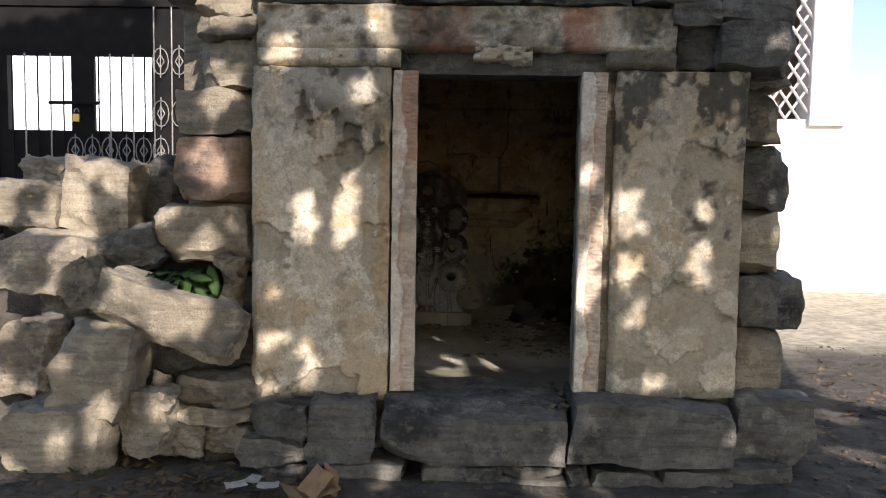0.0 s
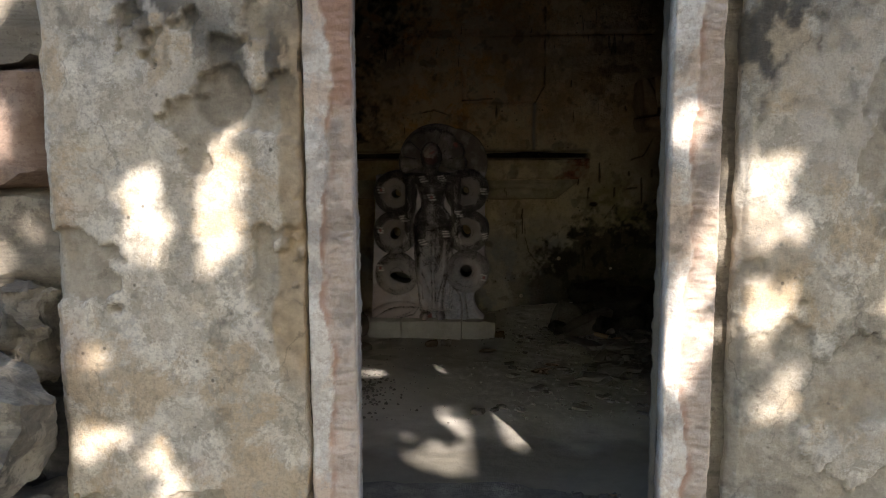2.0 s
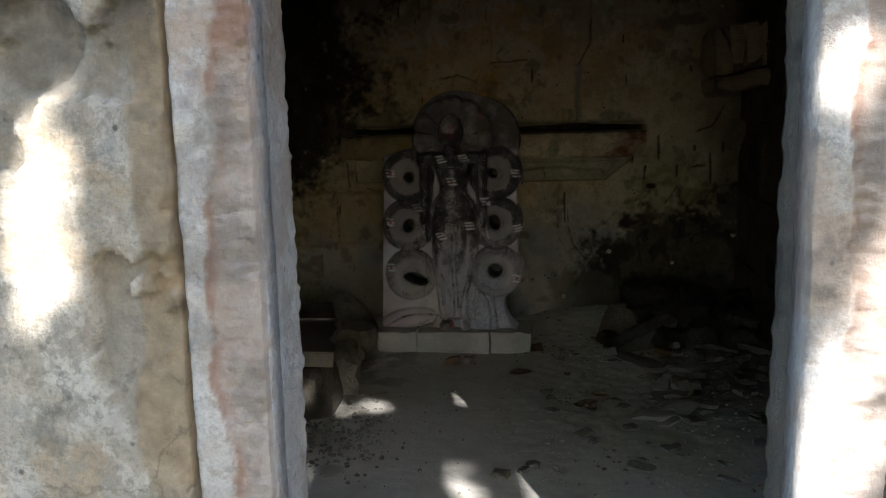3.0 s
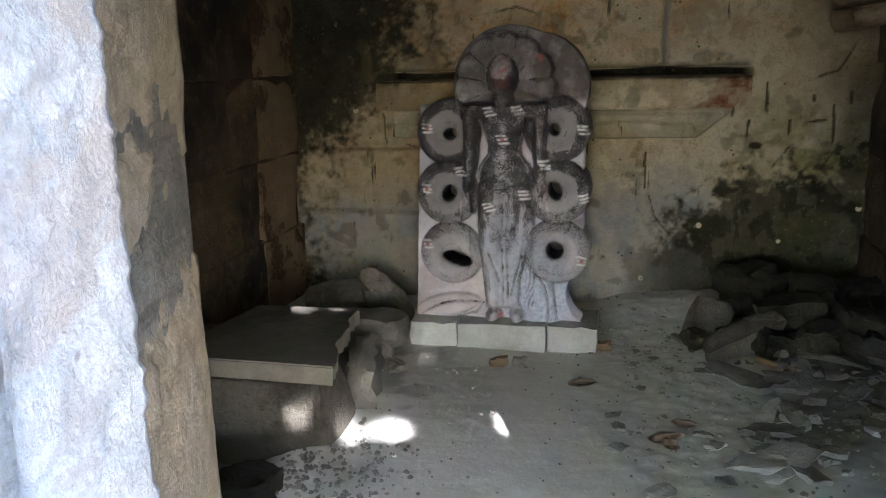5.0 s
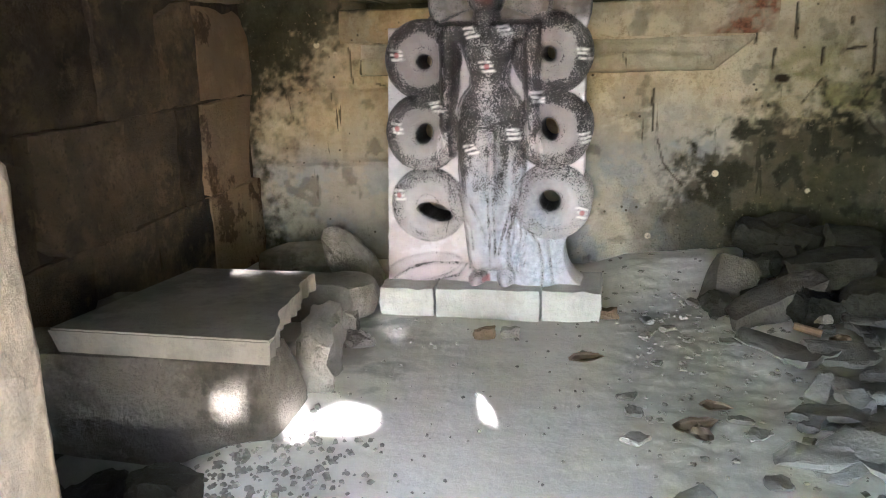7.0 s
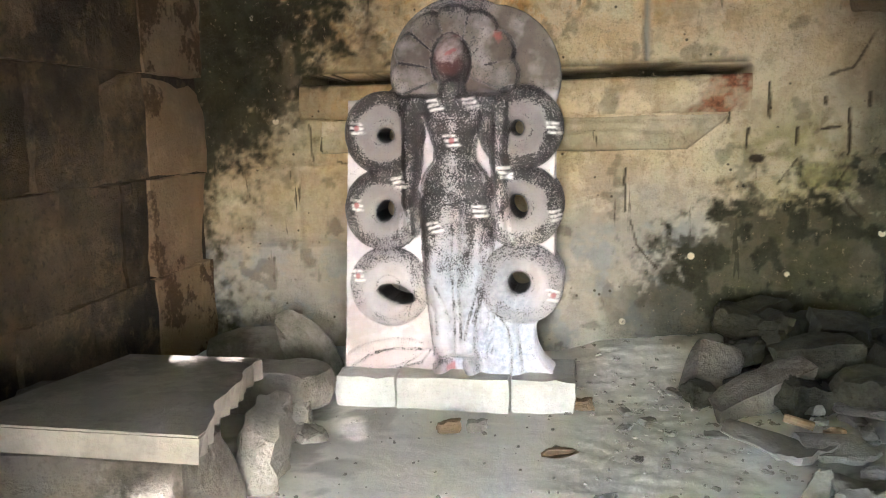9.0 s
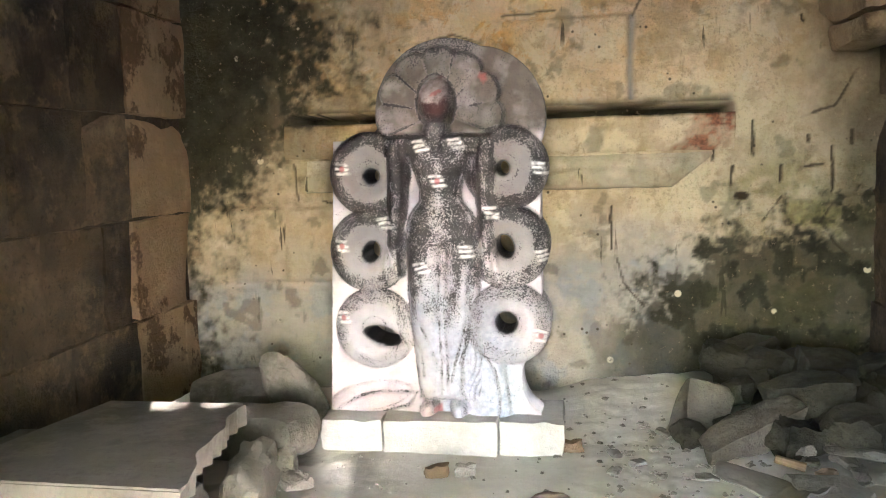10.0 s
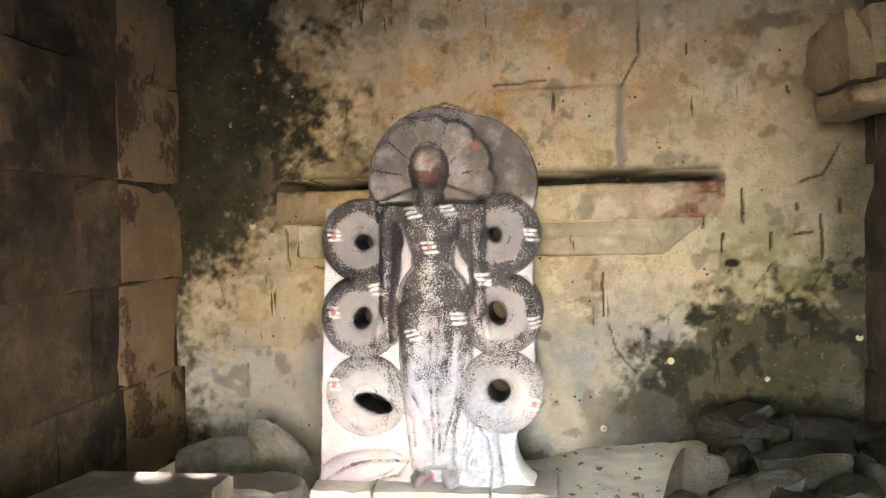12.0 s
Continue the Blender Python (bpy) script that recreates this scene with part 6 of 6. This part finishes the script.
def scatter(name, count, spot, sizes, mat, label, category, seed, flat=0.5):
    """Countless small bits lying about, one mesh."""
    r = random.Random(seed)
    verts, faces = [], []
    for _ in range(count):
        x, y, z = spot(r)
        s = r.uniform(*sizes) * (0.5 + r.random())
        m = pose(x, y, z, r.uniform(-20, 20), r.uniform(-20, 20), r.uniform(0, 360))
        k = len(verts)
        for a, b, c in ((-1, -0.6, -0.5), (0.8, -0.8, -0.5), (1.1, 0.5, -0.5), (-0.7, 0.9, -0.5), (-0.6, -0.4, 0.5), (0.5, -0.5, 0.6), (0.6, 0.4, 0.4), (-0.4, 0.5, 0.55)):
            j = [1 + r.uniform(-0.25, 0.25) for _ in range(3)]
            verts.append(m @ Vector((a * s * j[0], b * s * j[1], c * s * flat * 2 * j[2])))
        faces += [tuple(k + i for i in f) for f in ((0, 3, 2, 1), (4, 5, 6, 7), (0, 1, 5, 4), (1, 2, 6, 5), (2, 3, 7, 6), (3, 0, 4, 7))]
    me = bpy.data.meshes.new(name)
    me.from_pydata([tuple(v) for v in verts], [], faces)
    return tagged(link_mesh(name, me, mat, smooth=False), label, category, kind="stuff")


def floor_spot(x0, x1, y0, y1):
    def spot(r):
        x, y = r.uniform(x0, x1), r.uniform(y0, y1)
        return x, y, on_floor(x, y) + 0.002
    return spot


def drift_spot(x, y, sx, sy):
    """Dense in the middle, thinning out, kept inside the room."""
    def spot(r):
        px, py = min(max(r.gauss(x, sx), ROOM_W + 0.1), ROOM_E - 0.1), min(max(r.gauss(y, sy), 6.1), ROOM_N - 0.06)
        return px, py, on_floor(px, py) + 0.002
    return spot


def yard_spot(x0, x1, y0, y1):
    def spot(r):
        x, y = r.uniform(x0, x1), r.uniform(y0, y1)
        return x, y, float(ground_height(np.array([x]), np.array([y]))[0]) + 0.004
    return spot


scatter("floor_pebbles", 520, floor_spot(-0.7, 1.6, 6.3, 9.0), (0.0015, 0.006), DUSTY_CHIP, "grey grit and pebbles on the floor", "pebbles", 1)
scatter("bench_rubble", 420, drift_spot(-0.42, 6.85, 0.15, 0.22), (0.004, 0.012), DUSTY_CHIP, "small rubble beside the stone bench", "rubble", 2)
scatter("dusty_rubble", 170, drift_spot(0.85, 8.45, 0.26, 0.30), (0.003, 0.017), INNER_STONE, "dusty crumbled stone at the foot of the wall", "rubble", 12, 0.2)
scatter("east_rubble", 420, floor_spot(0.5, 1.65, 6.4, 8.6), (0.003, 0.013), INNER_STONE, "broken stone bits along the wall", "rubble", 3, 0.3)
def sill_spot(r):
    x = r.uniform(0.02, 0.93)
    return x, r.uniform(4.85, 5.45), 0.312 + 0.01 * r.random()


scatter("sill_debris", 130, sill_spot, (0.005, 0.022), DARK_STONE, "stone chips and dry bits on the doorstep", "debris", 8, 0.25)
scatter("sill_litter", 60, sill_spot, (0.010, 0.026), DRY_LEAF, "dry leaf bits on the doorstep", "leaf litter", 9, 0.06)
scatter("yard_grit", 2500, yard_spot(-3, 5.5, 2.5, 9), (0.004, 0.018), EARTH, "crumbs of earth and stone in the yard", "gravel", 4)
scatter("leaf_litter", 1500, yard_spot(-2.6, 5.0, 3.2, 8), (0.010, 0.032), DRY_LEAF, "brown leaf litter over the yard", "leaf litter", 5, 0.05)
scatter("leaf_litter", 260, yard_spot(-2.0, -0.5, 4.1, 4.8), (0.015, 0.04), DRY_LEAF, "brown leaf litter below the rubble", "leaf litter", 6, 0.05)

carton = tagged(empty("torn_carton", (-0.50, 4.42, -0.06)), "torn flattened cardboard carton lying in litter", "carton")


def flap_bm(w, d, bend, seed):
    r = random.Random(seed)
    bm = bmesh.new()
    rows = []
    for a in range(7):
        rows.append([bm.verts.new((w * (a / 6 - 0.5) + r.uniform(-0.006, 0.006), d * (b / 4 - 0.5) + r.uniform(-0.006, 0.006) * (a in (0, 6)), bend * (a / 6) ** 2 + r.uniform(-0.004, 0.004))) for b in range(5)])
    for p, q in zip(rows, rows[1:]):
        for k in range(4):
            bm.faces.new((p[k], q[k], q[k + 1], p[k + 1]))
    bmesh.ops.solidify(bm, geom=bm.faces[:], thickness=0.004)
    return bm


part("base", flap_bm(0.26, 0.15, 0.01, 1), CARD, carton)
for dx, dz, ry, s in ((0.11, 0.035, -65, 2), (-0.10, 0.03, 50, 3), (0.02, 0.05, -12, 4)):
    ob = part("flap", flap_bm(0.16, 0.13, 0.03, s), CARD, carton)
    ob.matrix_basis = pose(dx, 0.0, dz, 4 * s, ry, 7 * s)
carton.rotation_euler = (radians(12), radians(-14), radians(20))
r_litter = random.Random(77)
for k in range(44):
    x, y = r_litter.uniform(-2.0, -0.35), r_litter.uniform(4.15, 4.68)
    green = k % 7 == 0
    ob = link_mesh("leaf" if green else "dry_leaf", leaf_mesh(r_litter.uniform(0.05, 0.12), r_litter.uniform(0.03, 0.07), r_litter.uniform(0.1, 0.6), 700 + k), GREEN_LEAF if green else DRY_LEAF)
    ob.matrix_world = pose(x, y, float(ground_height(np.array([x]), np.array([y]))[0]) + 0.03, r_litter.uniform(-35, 35), r_litter.uniform(-35, 35), r_litter.uniform(0, 360))
    tagged(ob, "green leaf lying in litter below the rubble" if green else "brown dry leaf lying in litter below the rubble", "leaf", "leaves below the rubble")
for k in range(36):
    x, y = r_litter.uniform(2.0, 5.0), r_litter.uniform(4.3, 8.5)
    ob = link_mesh("dry_leaf", leaf_mesh(r_litter.uniform(0.05, 0.10), r_litter.uniform(0.03, 0.06), r_litter.uniform(0.1, 0.5), 800 + k), DRY_LEAF)
    ob.matrix_world = pose(x, y, float(ground_height(np.array([x]), np.array([y]))[0]) + 0.02, r_litter.uniform(-25, 25), r_litter.uniform(-25, 25), r_litter.uniform(0, 360))
    tagged(ob, "brown dry leaf on the bare yard", "leaf", "leaves on the yard")
for x, y, z, turn in ((-0.92, 4.40, -0.03, 30), (-0.84, 4.45, -0.02, 80), (-0.74, 4.38, -0.02, 10), (2.42, 4.35, -0.07, 130)):
    ob = part("paper_scrap", flap_bm(0.11, 0.07, 0.03, int(turn)), PAPER)
    ob.matrix_world = pose(x, y, z, 8, 14, turn)
    tagged(ob, "crumpled pale paper scrap in the litter", "paper")

# ---- coursed stones of the inner side walls ----
def courses(parent, x, normal, seed):
    r = random.Random(seed)
    zs = [0.05, 0.62, 1.055, 1.50, 1.95, 2.36, 2.76]
    for z0, z1 in zip(zs, zs[1:]):
        y = 6.05
        while y < 9.15:
            w = min(r.choice((0.42, 0.55, 0.68, 0.8)), 9.22 - y)
            if y < 8.58 < y + w:
                w = 8.60 - y
            if w < 0.05:
                break
            out = r.uniform(-0.012, 0.018) if y < 8.55 else 0.0
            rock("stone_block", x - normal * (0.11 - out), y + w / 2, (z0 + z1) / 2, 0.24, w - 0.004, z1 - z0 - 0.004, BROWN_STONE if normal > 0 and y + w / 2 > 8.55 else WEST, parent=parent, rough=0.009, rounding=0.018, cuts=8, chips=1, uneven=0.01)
            y += w


courses(wall_west, ROOM_W, 1, 31)
courses(wall_east, ROOM_E, -1, 32)
